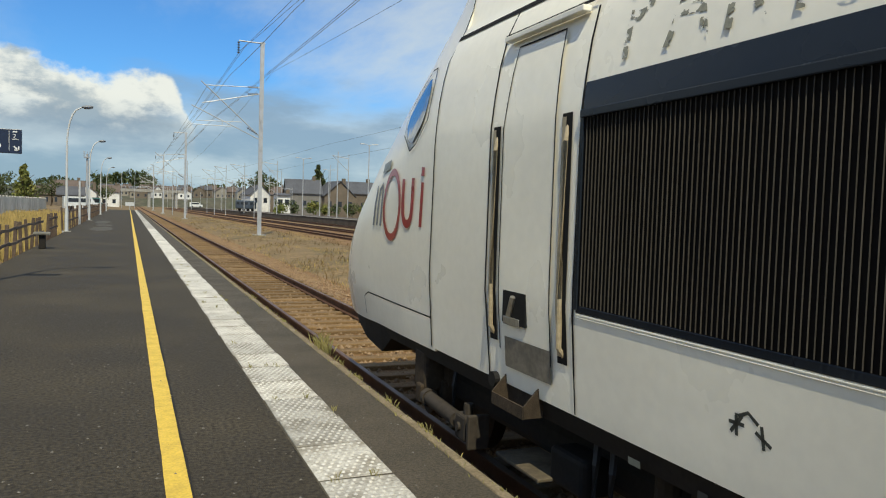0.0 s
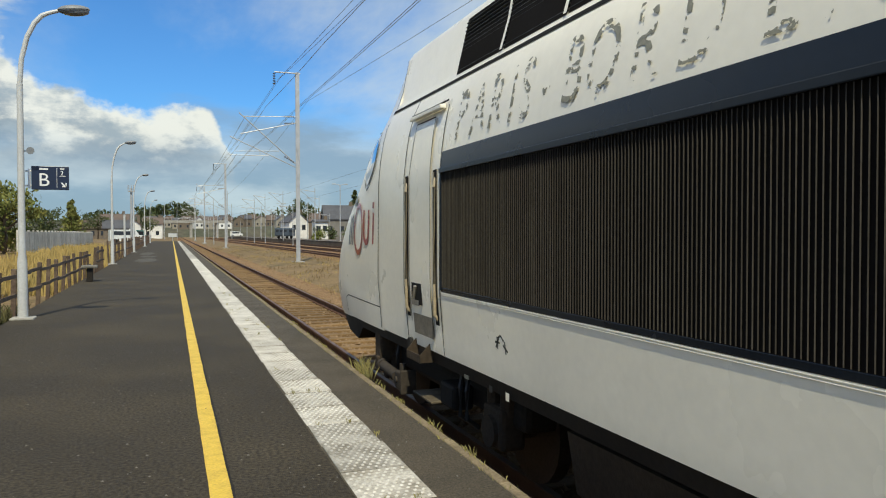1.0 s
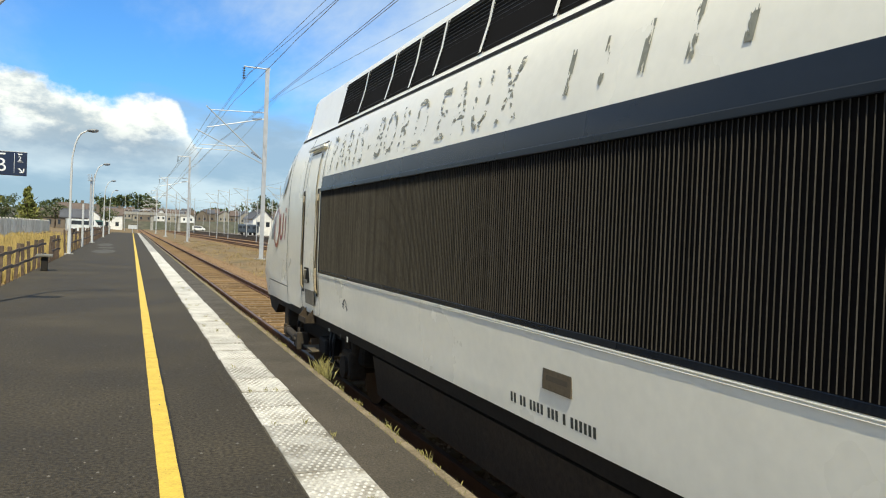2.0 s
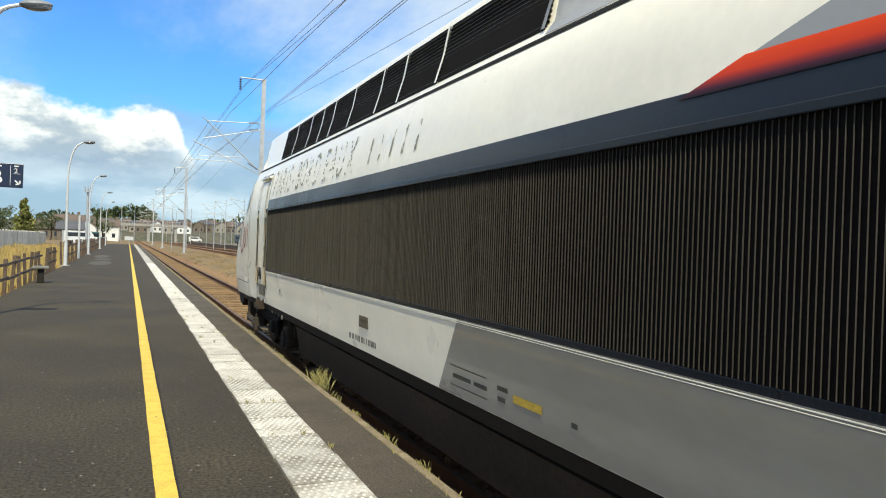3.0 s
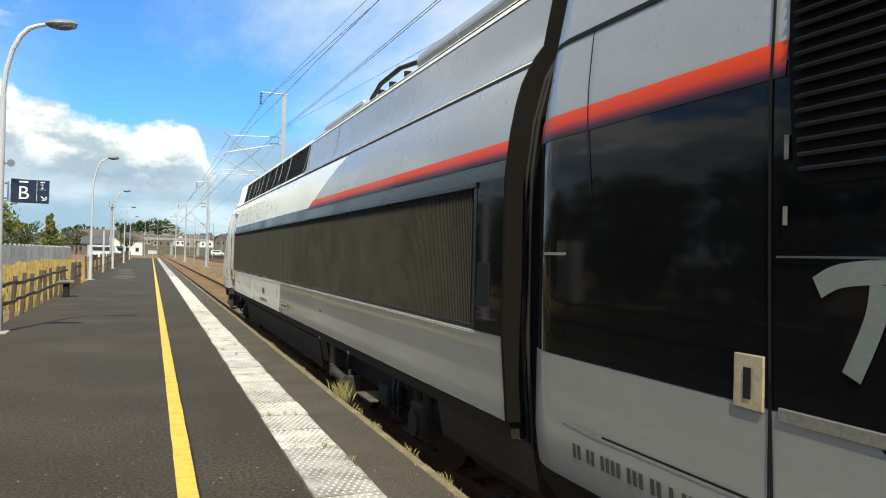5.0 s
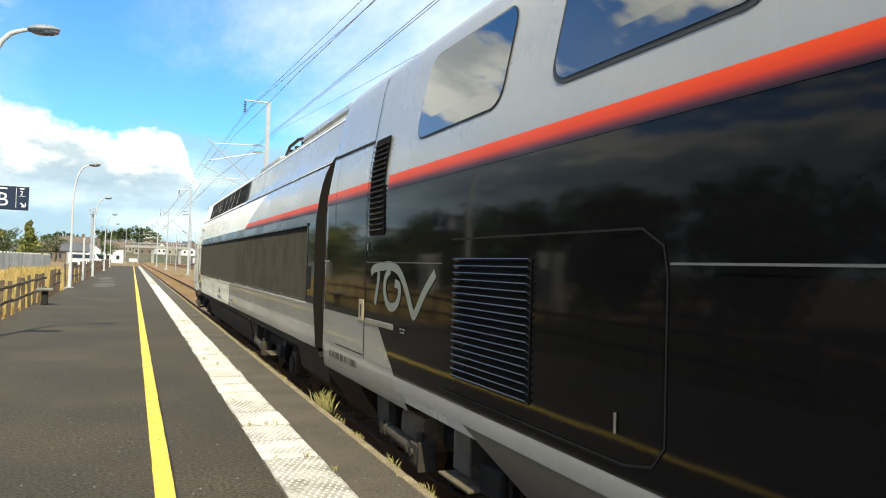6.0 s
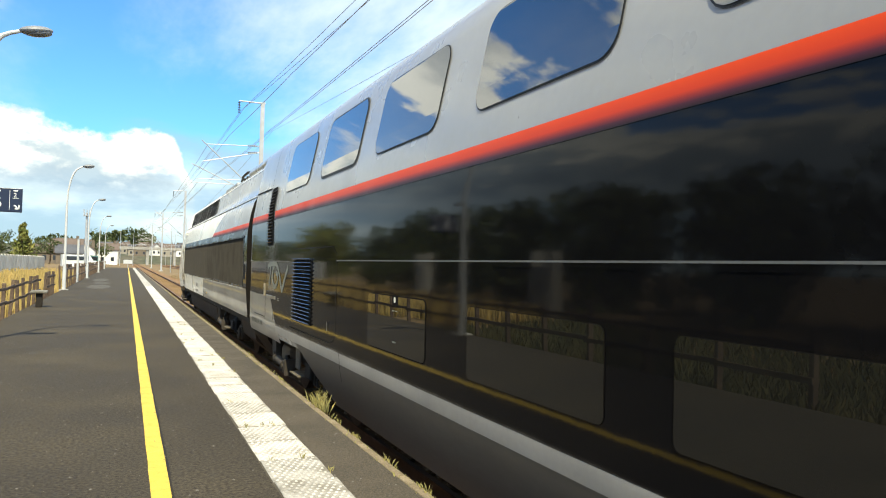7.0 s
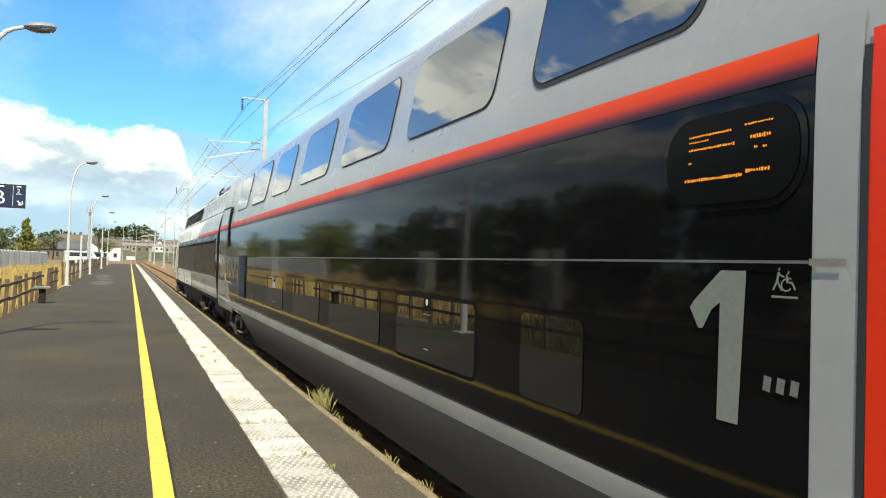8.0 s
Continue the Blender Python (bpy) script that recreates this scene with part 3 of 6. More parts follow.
    bm = bmesh.new()
    box(bm, -1.4425, -1.435, -16.36, 0.02, 1.530, 1.538, 0.002)
    box(bm, -1.4415, -1.435, -16.36, 0.02, 1.518, 1.522, 0.001)
    part("bright_moulding", bm, BODY_WHITE, car)
    bm = bmesh.new()
    box(bm, -0.004, 0.004, -0.0018, 0.0018, -0.484, 0.484)
    me = bpy.data.meshes.new("slat")
    bm.to_mesh(me)
    bm.free()
    me.materials.append(SLAT)
    pitch, n = 0.0302, 544
    for i in range(n):
        s = 0.03 + i * pitch
        if s > 16.3:
            break
        if i < 300:
            share("slat", me, car, pose(-1.4475, -s, 2.070, 0, 0, 28))
    bm = bmesh.new()
    for i in range(300, n):
        s = 0.03 + i * pitch
        if s < 16.3:
            bmesh.ops.create_cube(bm, size=1.0, matrix=pose(-1.4475, -s, 2.070, 0, 0, 28) @ Matrix.Diagonal((0.008, 0.0036, 0.968, 1)))
    tagged(part("louvre_infill", bm, SLAT, car), kind="stuff")
    # roof: base joint, sloping vents, grey panels
    seam("roof_joint", car_w, [(-2.05, 3.385), (CAR_END, 3.355)], car, 0.04, 0.005)
    edges = [-1.35, -0.25, 0.74, 1.72, 2.43, 3.05, 3.98, 5.05, 5.77, 6.77, 8.55]
    for i, (s0, s1) in enumerate(zip(edges[1:], edges[2:])):
        bm = bmesh.new()
        strip(bm, car_w, [(3.45, s0 + 0.01, s1 - 0.01), (3.96, s0 + 0.01, s1 - 0.01)], 0.004, 1)
        v = part("roof_vent", bm, LOUVRE_BACK, car, "dark roof ventilation grille")
        bm = bmesh.new()
        for k in range(13):
            z = 3.48 + k * 0.036
            w = car_w(0, z)
            bmesh.ops.create_cube(bm, size=1.0, matrix=pose(-(w + 0.010), -(s0 + s1) / 2, z, 0, 35, 0) @ Matrix.Diagonal((0.02, s1 - s0 - 0.03, 0.006, 1)))
        part("vent_blade", bm, RUBBER, v)
        bm = bmesh.new()
        for z0, z1 in ((3.45, 3.70), (3.70, 3.96)):
            strip(bm, car_w, [(z0, s1 - 0.022, s1 + 0.022), (z1, s1 - 0.022, s1 + 0.022)], 0.026, 1)
            strip(bm, car_w, [(z0, s1 - 0.022, s1 - 0.021), (z1, s1 - 0.022, s1 - 0.021)], 0.0, 1)
        part("vent_post", bm, STEEL if i == 8 else BODY_WHITE, car)
    band("roof_panel", car_w, CAR, 3.40, 3.94, 8.60, CAR_END, BODY_GREY, car, 0.004, 4)
    bm = bmesh.new()
    strip(bm, car_w, [(3.94, 8.60, CAR_END), (4.03, 8.60, CAR_END)], 0.006, 2)
    part("roof_gap", bm, GROOVE, car)
    seam("roof_seam", car_w, [(10.7, 3.45), (10.66, 3.98)], car, 0.016, 0.007)
    bm = bmesh.new()
    box(bm, -1.0, 1.0, -CAR_END + 0.15, -13.6, 4.05, 4.26, 0.09)
    part("roof_fairing", bm, BODY_GREY, car)
    part("roof_box", box(bmesh.new(), -0.98, -0.5, -11.4, -9.0, 4.08, 4.19, 0.04), BODY_GREY, car)
    bm = bmesh.new()
    for s in (11.7, 12.2, 12.8):
        rod(bm, (-0.8, -s, 4.1), (-0.8, -s, 4.27), 0.05)
    tube(bm, [(-0.85, -11.4, 4.2), (-0.9, -12.0, 4.28), (-0.9, -12.8, 4.3), (-0.85, -13.4, 4.25)], 0.03)
    part("roof_cable", bm, DARK, car)
    # joints in the side
    seam("nose_joint", car_w, [(-2.08, 0.99), (-2.06, 1.55), (-2.02, 2.56), (-2.04, 3.2), (-2.03, 3.44), (-2.03, 3.98)], car, 0.02)
    seam("side_joint", car_w, [(-0.05, 0.99), (-0.05, 1.2)], car, 0.012)
    seam("louvre_joint", car_w, [(-0.05, 1.2), (-0.03, 2.6), (-0.03, 3.15)], car, 0.018)
    seam("hatch_joint", car_w, [(-2.08, 1.22), (-3.85, 1.22), (-4.0, 1.17), (-4.0, 0.98)], car, 0.012)
    # cab door
    seam("door_joint", car_w, [(-1.06, 1.0), (-1.08, 1.55), (-1.07, 2.6), (-1.07, 3.0), (-1.07, 3.40)], car, 0.02)
    door = band("cab_door", car_w, CAR, 1.20, 3.08, -0.88, -0.28, BODY_WHITE, car, 0.010, 2, "narrow white cab door")
    seam("door_leaf_joint", car_w, [(-0.88, 1.2), (-0.88, 2.58), (-0.83, 3.08), (-0.30, 3.08), (-0.27, 2.6), (-0.27, 1.2)], door, 0.012, 0.014)
    seam("door_head", car_w, [(-1.07, 3.19), (-0.03, 3.19)], door, 0.02, 0.02)
    bm = bmesh.new()
    box(bm, -1.415, -1.36, 0.10, 0.98, 3.13, 3.165, 0.006)
    part("rain_gutter", bm, BODY_WHITE, door)
    for s0, s1 in ((-1.03, -0.93), (-0.21, -0.11)):
        bm = bmesh.new()
        strip(bm, car_w, [(z, s0, s1) for z in levels(CAR, 1.24, 2.60)], 0.006, 1)
        rec = part("handrail_recess", bm, GROOVE, car)
        bm = bmesh.new()
        q = (s0 + s1) / 2
        strip(bm, car_w, [(z, s0 + 0.004, s0 + 0.045) for z in levels(CAR, 1.28, 2.58)], 0.010, 1)
        tube(bm, [(-1.40, -q, 1.27), (-1.447, -q, 1.33), (-1.452, -q, 1.6), (-1.452, -q, 2.45), (-1.44, -q, 2.52), (-1.40, -q, 2.57)], 0.016)
        part("handrail", bm, BRASS, rec, "worn bare-metal handrail", smooth=True)
    bm = bmesh.new()
    side_box(bm, car_w, -0.82, -0.53, 1.38, 1.58, -0.01, 0.018)
    hb = part("handle_box", bm, GROOVE, door)
    bm = bmesh.new()
    side_box(bm, car_w, -0.80, -0.60, 1.37, 1.42, 0.015, 0.03)
    rod(bm, (-1.46, 0.72, 1.43), (-1.465, 0.66, 1.55), 0.018)
    part("handle", bm, STEEL, hb, "steel door handle")
    bm = bmesh.new()
    strip(bm, car_w, [(z, -0.81, -0.27) for z in (1.10, 1.2, 1.29)], 0.016, 2)
    part("kick_plate", bm, SCUFFED, car, "scuffed steel kick plate")
    bm = bmesh.new()
    box(bm, -1.49, -1.36, 0.44, 0.84, 0.865, 0.877, 0.002)
    box(bm, -1.375, -1.36, 0.44, 0.84, 0.87, 1.03, 0.002)
    box(bm, -1.495, -1.485, 0.44, 0.84, 0.86, 0.935, 0.002)
    for y in (0.44, 0.84):
        prism(bm, [(-1.36, 0.865), (-1.49, 0.865), (-1.49, 0.938), (-1.385, 1.05), (-1.36, 1.06)], y - 0.006, y + 0.006)
    part("footstep", bm, UNDER, car, "steel step box under the cab door")
    bm = bmesh.new()
    rod(bm, (-1.37, 0.97, 0.98), (-1.43, 0.97, 0.98), 0.05, n=14)
    part("socket", bm, DARK, car)
    # cab side window
    outer = bmesh.new()
    rows = [(2.62, -2.62, -2.66 + 0.10), (2.66, -2.72, -2.52), (2.76, -2.80, -2.38), (2.86, -2.78, -2.32), (2.98, -2.62, -2.31), (3.06, -2.50, -2.32), (3.12, -2.40, -2.35)]
    strip(outer, car_w, rows, 0.012, 4)
    cw = part("cab_window", outer, CABGLASS, car, "blue-tinted cab side window")
    seam("window_frame", car_w, [(-2.62, 2.55), (-2.86, 2.70), (-2.86, 2.9), (-2.66, 3.06), (-2.42, 3.20), (-2.30, 3.20), (-2.25, 3.05), (-2.26, 2.78), (-2.48, 2.60), (-2.62, 2.55)], cw, 0.014, 0.010)
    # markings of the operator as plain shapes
    bm = bmesh.new()
    n = 28
    for i in range(n):
        a0, a1 = i * 2 * math.pi / n, (i + 1) * 2 * math.pi / n
        vs = []
        for a, k in ((a0, 1), (a0, 0), (a1, 0), (a1, 1)):
            th = 0.065 if k == 0 else 0.0
            s, z = -3.05 + (0.27 - th * 0.9) * math.cos(a), 2.10 + (0.325 - th) * math.sin(a)
            vs.append(bm.verts.new((-(car_w(s, z) + 0.008), -s, z)))
        bm.faces.new(vs)
    bmesh.ops.recalc_face_normals(bm, faces=bm.faces)
    part("ring_mark", bm, LOGO_RED, car, "dark red ring mark")
    seam("red_bar", car_w, [(-2.72, 2.32), (-2.72, 2.05), (-2.66, 1.95), (-2.56, 1.95), (-2.50, 2.05), (-2.48, 2.32)], car, 0.07, 0.008, LOGO_RED, True)
    seam("red_bar", car_w, [(-2.30, 1.92), (-2.27, 2.28)], car, 0.06, 0.004, LOGO_RED)
    seam("red_dot", car_w, [(-2.26, 2.33), (-2.255, 2.40)], car, 0.07, 0.008, LOGO_RED)
    seam("grey_bar", car_w, [(-3.62, 1.90), (-3.60, 2.28)], car, 0.06, 0.008, LOGO_GREY)
    seam("grey_bar", car_w, [(-3.50, 1.90), (-3.48, 2.24), (-3.40, 2.28), (-3.36, 2.22), (-3.38, 1.90)], car, 0.055, 0.008, LOGO_GREY)
    seam("small_mark", car_w, [(-3.50, 2.44), (-3.20, 2.47)], car, 0.09, 0.008, MARKGREY)
    for p in ([(1.05, 1.265), (1.13, 1.265)], [(1.09, 1.305), (1.09, 1.215)], [(1.215, 1.285), (1.225, 1.195)], [(1.06, 1.225), (1.12, 1.30)], [(1.185, 1.255), (1.26, 1.215)], [(1.10, 1.295), (1.15, 1.32), (1.20, 1.285)]):
        seam("symbol_stroke", car_w, p, car, 0.016, 0.0015, MARK)
    bm = bmesh.new()
    side_box(bm, car_w, 5.40, 5.70, 1.215, 1.335, -0.004, 0.006)
    plate = part("maker_plate", bm, material("brown_plate", (0.14, 0.11, 0.075), 0.5, metal=0.4, grain=(40, 0.2)), car, "brown metal maker's plate")
    seam("plate_bar", lambda s, z: car_w(5.55, 1.28) + 0.005, [(5.44, 1.285), (5.66, 1.285)], plate, 0.03, 0.0015, material("plate_print", (0.075, 0.06, 0.042), 0.6))
    s = 5.0
    for count in (2, 2, 4, 3, 1, 6):
        for _ in range(count):
            seam("number_bar", car_w, [(s, 1.085), (s + 0.026, 1.085)], car, 0.06, 0.0015, MARK)
            s += 0.042
        s += 0.035
    for s, z, w in ((7.75, 1.13, 0.3), (8.1, 1.13, 0.2), (8.45, 1.17, 0.14), (8.45, 1.10, 0.1), (9.3, 1.13, 0.06)):
        seam("service_mark", car_w, [(s, z), (s + w, z)], car, 0.03, 0.008, MARK)
    seam("service_line", car_w, [(7.7, 1.20), (8.3, 1.20)], car, 0.008, 0.008, MARK)
    seam("service_line", car_w, [(7.7, 1.06), (8.3, 1.06)], car, 0.008, 0.008, MARK)
    seam("yellow_mark", car_w, [(8.66, 1.14), (9.0, 1.14)], car, 0.05, 0.008, YELLOW)
    seam("white_tag", lambda s, z: 1.375, [(1.15, 0.885), (1.21, 0.885)], car, 0.06, 0.004, BODY_WHITE)
    seam("black_tag", lambda s, z: 1.375, [(0.86, 0.885), (0.92, 0.885)], car, 0.05, 0.004, RUBBER)
    for s in (0.42, 11.0, 12.6):
        seam("jack_mark", car_w, [(s, 0.90), (s + 0.09, 0.90)], car, 0.035, 0.02, MARKGREY)
    # half-worn route lettering
    ang = math.degrees(math.atan2(prof_w(CAR, 2.80) - prof_w(CAR, 3.15), 0.35))
    for ch, s in zip("PARIS-BORDEAUX", (0.34, 0.70, 1.02, 1.29, 1.50, 1.78, 2.10, 2.42, 2.81, 3.22, 3.69, 4.03, 4.38, 4.80)):
        z = 2.985
        m = Matrix.Translation((-(prof_w(CAR, z) + 0.0025), -s, z)) @ Matrix.Rotation(radians(ang), 4, "Y") @ Matrix(((0, 0, -1, 0), (-1, 0, 0, 0), (0, 1, 0, 0), (0, 0, 0, 1)))
        lettering("letter", ch, 0.60, WORN, car, m @ Matrix.Diagonal((0.70, 1, 1, 1)), 0.0005)
    for i in range(5):
        seam("worn_stroke", car_w, [(5.5 + i * 0.33, 2.86), (5.52 + i * 0.33, 3.12)], car, 0.05, 0.006, WORN)
    # ladder recess at the back
    bm = bmesh.new()
    side_box(bm, car_w, 16.4, 16.6, 1.72, 2.02, 0.0, 0.012)
    part("step_recess", bm, GROOVE, car)
    for c in (-1.0, 13.0):
        build_bogie(car, c)
    for s0, s1 in ((15.3, 17.0), (10.6, 11.0)):
        part("valance", prism(bmesh.new(), [(-1.30, 0.86), (-1.24, 0.55), (-0.9, 0.26), (0.9, 0.26), (1.24, 0.55), (1.30, 0.86)], -s1, -s0), UNDER, car)
    # dark end wall and coupling bellows behind
    bm = bmesh.new()
    ring = [(-w - 0.010, z) for w, z in CAR[1:-1]]
    prism(bm, ring + [(-x, z) for x, z in ring[::-1]], -CAR_END - 0.035, -CAR_END)
    part("end_wall", bm, LOUVRE_BACK, car)
    bm = bmesh.new()
    prism(bm, [(-1.24, 0.75), (-1.27, 1.5), (-1.27, 2.6), (-1.10, 3.4), (-0.95, 3.85), (0.95, 3.85), (1.10, 3.4), (1.27, 2.6), (1.27, 1.5), (1.24, 0.75)], -17.25, -CAR_END)
    part("bellows", bm, LOUVRE_BACK, car, "black gangway bellows between the cars")
    bm = bmesh.new()
    for k in range(2):
        w0 = [(prof_w(CAR, z) - 0.01, z) for z in (0.85, 1.2, 1.56, 2.6, 2.95, 3.25, 3.45, 3.9)]
        s = CAR_END + 0.09 + k * 0.14
        pts = [(-w + (0.06 if k else 0.10), -s, z) for w, z in w0]
        tube(bm, pts, 0.014, 6)
    part("bellows_rib", bm, DARK, car)
    return car


def build_bogie(car, c):
    bg = part("bogie", box(bmesh.new(), -1.10, 1.10, -c - 1.9, -c + 1.9, 0.50, 0.74, 0.06), DARK, car, "dark brake-dusted bogie")
    for s in (c - 1.5, c + 1.5):
        bm = bmesh.new()
        for q in (-1, 1):
            rod(bm, (q * 0.71, -s, 0.46), (q * 0.83, -s, 0.46), 0.46, n=28)
        rod(bm, (-1.1, -s, 0.46), (1.1, -s, 0.46), 0.09, n=12)
        part("wheelset", bm, WHEEL, bg)
        bm = bmesh.new()
        box(bm, -1.20, -0.98, -s - 0.19, -s + 0.19, 0.32, 0.66, 0.04)
        for q in (-0.13, 0.13):
            rod(bm, (-1.10, -s + q, 0.60), (-1.10, -s + q, 0.92), 0.075, n=12)
        rod(bm, (-1.20, -s, 0.46), (-1.235, -s, 0.46), 0.13, n=16)
        part("axle_box", bm, UNDER, bg, "dark axle box with springs")
    # yaw damper: bracket, cylinder and clevis block, all along the side
    bm = bmesh.new()
    box(bm, -1.34, -1.12, -c + 1.34, -c + 1.60, 0.56, 0.90, 0.03)
    box(bm, -1.37, -1.28, -c + 1.36, -c + 1.48, 0.46, 0.62, 0.02)
    bracket = part("damper_bracket", bm, UNDER, bg)
    bm = bmesh.new()
    rod(bm, (-1.33, -c + 0.58, 0.50), (-1.33, -c + 1.40, 0.54), 0.036, n=14)
    rod(bm, (-1.33, -c + 0.70, 0.506), (-1.33, -c + 1.28, 0.534), 0.058, n=18)
    rod(bm, (-1.33, -c + 1.24, 0.532), (-1.33, -c + 1.30, 0.535), 0.070, n=18)
    part("damper", bm, DAMPER, bracket, "brown cylinder of the yaw damper", smooth=True)
    bm = bmesh.new()
    box(bm, -1.38, -1.26, -c + 0.46, -c + 0.64, 0.40, 0.59, 0.02)
    box(bm, -1.39, -1.22, -c + 0.38, -c + 0.42, 0.37, 0.62, 0.012)
    rod(bm, (-1.40, -c + 0.56, 0.50), (-1.24, -c + 0.56, 0.50), 0.032, n=12)
    rod(bm, (-1.32, -c + 0.53, 0.58), (-1.32, -c + 0.53, 0.67), 0.035, n=10)
    part("clevis_block", bm, DAMPER, bg, "rust-brown clevis block with bolts")
    part("lower_step", box(bmesh.new(), -1.40, -1.08, -c - 0.60, -c - 0.06, 0.49, 0.512, 0.006), material("dusty_step_plate", (0.10, 0.08, 0.05), 0.8, grain=(30, 0.3), stain=(6, 0.5), tint=(0.04, 0.03, 0.02)), bg, "dusty brown step plate")
    part("air_box", box(bmesh.new(), -1.30, -1.1, -c - 0.9, -c - 0.55, 0.48, 0.70, 0.03), DARK, bg)
    part("cross_frame", box(bmesh.new(), -0.62, 0.62, -c - 2.3, -c + 2.3, 0.22, 0.95, 0.05), DARK, bg)
    for s in (c - 1.0, c + 0.9, c + 1.05):
        bm = bmesh.new()
        tube(bm, [(-1.2, -s, 0.9), (-1.25, -s - 0.05, 0.7), (-1.24, -s - 0.02, 0.45), (-1.1, -s + 0.05, 0.35)], 0.022, 6)
        part("hose", bm, RUBBER, bg)
    return bg


def worn_material():
    """Lettering of which flakes are missing: bare paint shows through."""
    m = material("worn_lettering", (0.25, 0.245, 0.19), 0.5, grain=(30, 0.3))
    nt = m.node_tree
    p = nt.nodes["Principled BSDF"]
    t = nt.nodes.new("ShaderNodeTexNoise")
    t.inputs["Scale"].default_value, t.inputs["Detail"].default_value = 11.0, 8
    mp = nt.nodes.new("ShaderNodeMapping")
    mp.inputs["Rotation"].default_value, mp.inputs["Scale"].default_value = (0.7, 0, 0.6), (1, 2.2, 0.7)
    co = nt.nodes.new("ShaderNodeTexCoord")
    geo = nt.nodes.new("ShaderNodeObjectInfo")
    add = nt.nodes.new("ShaderNodeVectorMath")
    nt.links.new(co.outputs["Object"], add.inputs[0])
    nt.links.new(geo.outputs["Random"], add.inputs[1])
    nt.links.new(add.outputs[0], mp.inputs[0])
    nt.links.new(mp.outputs[0], t.inputs["Vector"])
    r = nt.nodes.new("ShaderNodeMapRange")
    for i, q in enumerate((0.52, 0.53, 0.0, 1.0)):
        r.inputs[1 + i].default_value = q
    nt.links.new(t.outputs["Fac"], r.inputs[0])
    nt.links.new(r.outputs[0], p.inputs["Alpha"])
    return m


WORN = worn_material()
T0 = 17.13


def build_trailer():
    tr = thing("carriage", "black and grey double-deck train carriage with a red stripe", "train carriage")
    zs = [p[1] for p in TRAILER]
    T1 = 40.0
    part("body", shell(lambda s, z: (trailer_w(s, z) if z < 4.289 else 0.0), [T0, 17.19, 17.25, 17.31, 17.38, 17.46, T1], lambda s: zs[2:]), BODY_GREY, tr, smooth=True)
    # black side below the stripe
    band("black_panel", trailer_w, TRAILER, 1.52, 2.81, T0, 17.64, BODY_BLACK, tr, 0.004, 8)
    band("black_panel", trailer_w, TRAILER, 1.52, 2.81, 17.64, 22.62, BODY_BLACK, tr, 0.004, 6)
    band("black_panel", trailer_w, TRAILER, 1.09, 2.81, 22.62, 35.66, BODY_BLACK, tr, 0.004, 14)
    band("black_panel", trailer_w, TRAILER, 1.09, 1.52, lambda z: 19.48 + (1.52 - z) * 1.25, 22.62, BODY_BLACK, tr, 0.004, 4)
    for s0, s1 in ((T0, 17.64), (17.64, 19.12), (19.68, 35.66)):
        bm = bmesh.new()
        strip(bm, trailer_w, [(z, s0, s1) for z in (2.75, 2.785, 2.82, 2.855, 2.888)], 0.008, 8)
        part("red_stripe", bm, TRAILER_STRIPE, tr, "red stripe fading into black")
    # lower skirt: dark grey, dirt and mirrored asphalt in its colour, with a pale stripe
    band("skirt", trailer_w, TRAILER, 0.42, 0.968, lambda z: 21.45 + (0.968 - z) * 3.2, T1, material("skirt_grey", (0.075, 0.070, 0.062), 0.5, spec=0.3, stain=(0.9, 0.4), grain=(20, 0.08), tint=(0.11, 0.096, 0.076), stretch=(1, 0.3, 1)), tr, 0.004, 8)
    band("pale_stripe", trailer_w, TRAILER, 0.968, 1.088, 20.0, 35.62, material("pale_grey_paint", (0.30, 0.295, 0.28), 0.35, stain=(1.2, 0.2), grain=(18, 0.05)), tr, 0.006, 8)
    band("lower_grey_panel", trailer_w, TRAILER, 0.84, 1.515, T0, 17.64, LOWER_GREY, tr, 0.005, 8)
    band("lower_grey_panel", trailer_w, TRAILER, 0.84, 1.515, 17.64, lambda z: 19.48 + (1.52 - z) * 1.25, LOWER_GREY, tr, 0.005, 3)
    bm = bmesh.new()
    prism(bm, [(-1.33, 0.9), (-1.28, 0.62), (-1.15, 0.36), (1.15, 0.36), (1.28, 0.62), (1.33, 0.9)], -T1, -23.3)
    prism(bm, [(-1.36, 0.95), (-1.30, 0.72), (-1.0, 0.30), (1.0, 0.30), (1.30, 0.72), (1.36, 0.95)], -18.6, -T0)
    part("underframe", bm, DARK, tr)
    build_bogie(tr, 20.9)
    bm = bmesh.new()
    box(bm, -1.30, -0.95, -20.35, -19.75, 0.46, 0.80, 0.09)
    part("air_tank", bm, material("dusty_tank", (0.12, 0.088, 0.055), 0.8, grain=(20, 0.3), stain=(4, 0.5), tint=(0.06, 0.045, 0.03)), tr, "brown dusty air tank above the bogie", smooth=True)
    bm = bmesh.new()
    box(bm, -1.36, -1.335, -21.42, -21.14, 0.58, 0.90, 0.008)
    plate = part("hanging_plate", bm, material("dusty_plate", (0.105, 0.09, 0.068), 0.7, grain=(25, 0.2), stain=(4, 0.4)), tr, "grey hanging plate under the sill")
    for z in (0.80, 0.72):
        seam("text_bar", lambda s, q: 1.362, [(21.2, z), (21.36, z)], plate, 0.018, 0.001, MARK)
    bm = bmesh.new()
    prism(bm, [(-1.36, 0.92), (-1.30, 0.92), (-1.26, 0.5), (-1.30, 0.46), (-1.34, 0.5)], -19.62, -19.28)
    part("hanger_plate", bm, DAMPER, tr, "dusty steel hanger plate")
    # joints
    seam("roof_joint", trailer_w, [(T0, 3.34), (18.98, 3.31)], tr, 0.03, 0.007)
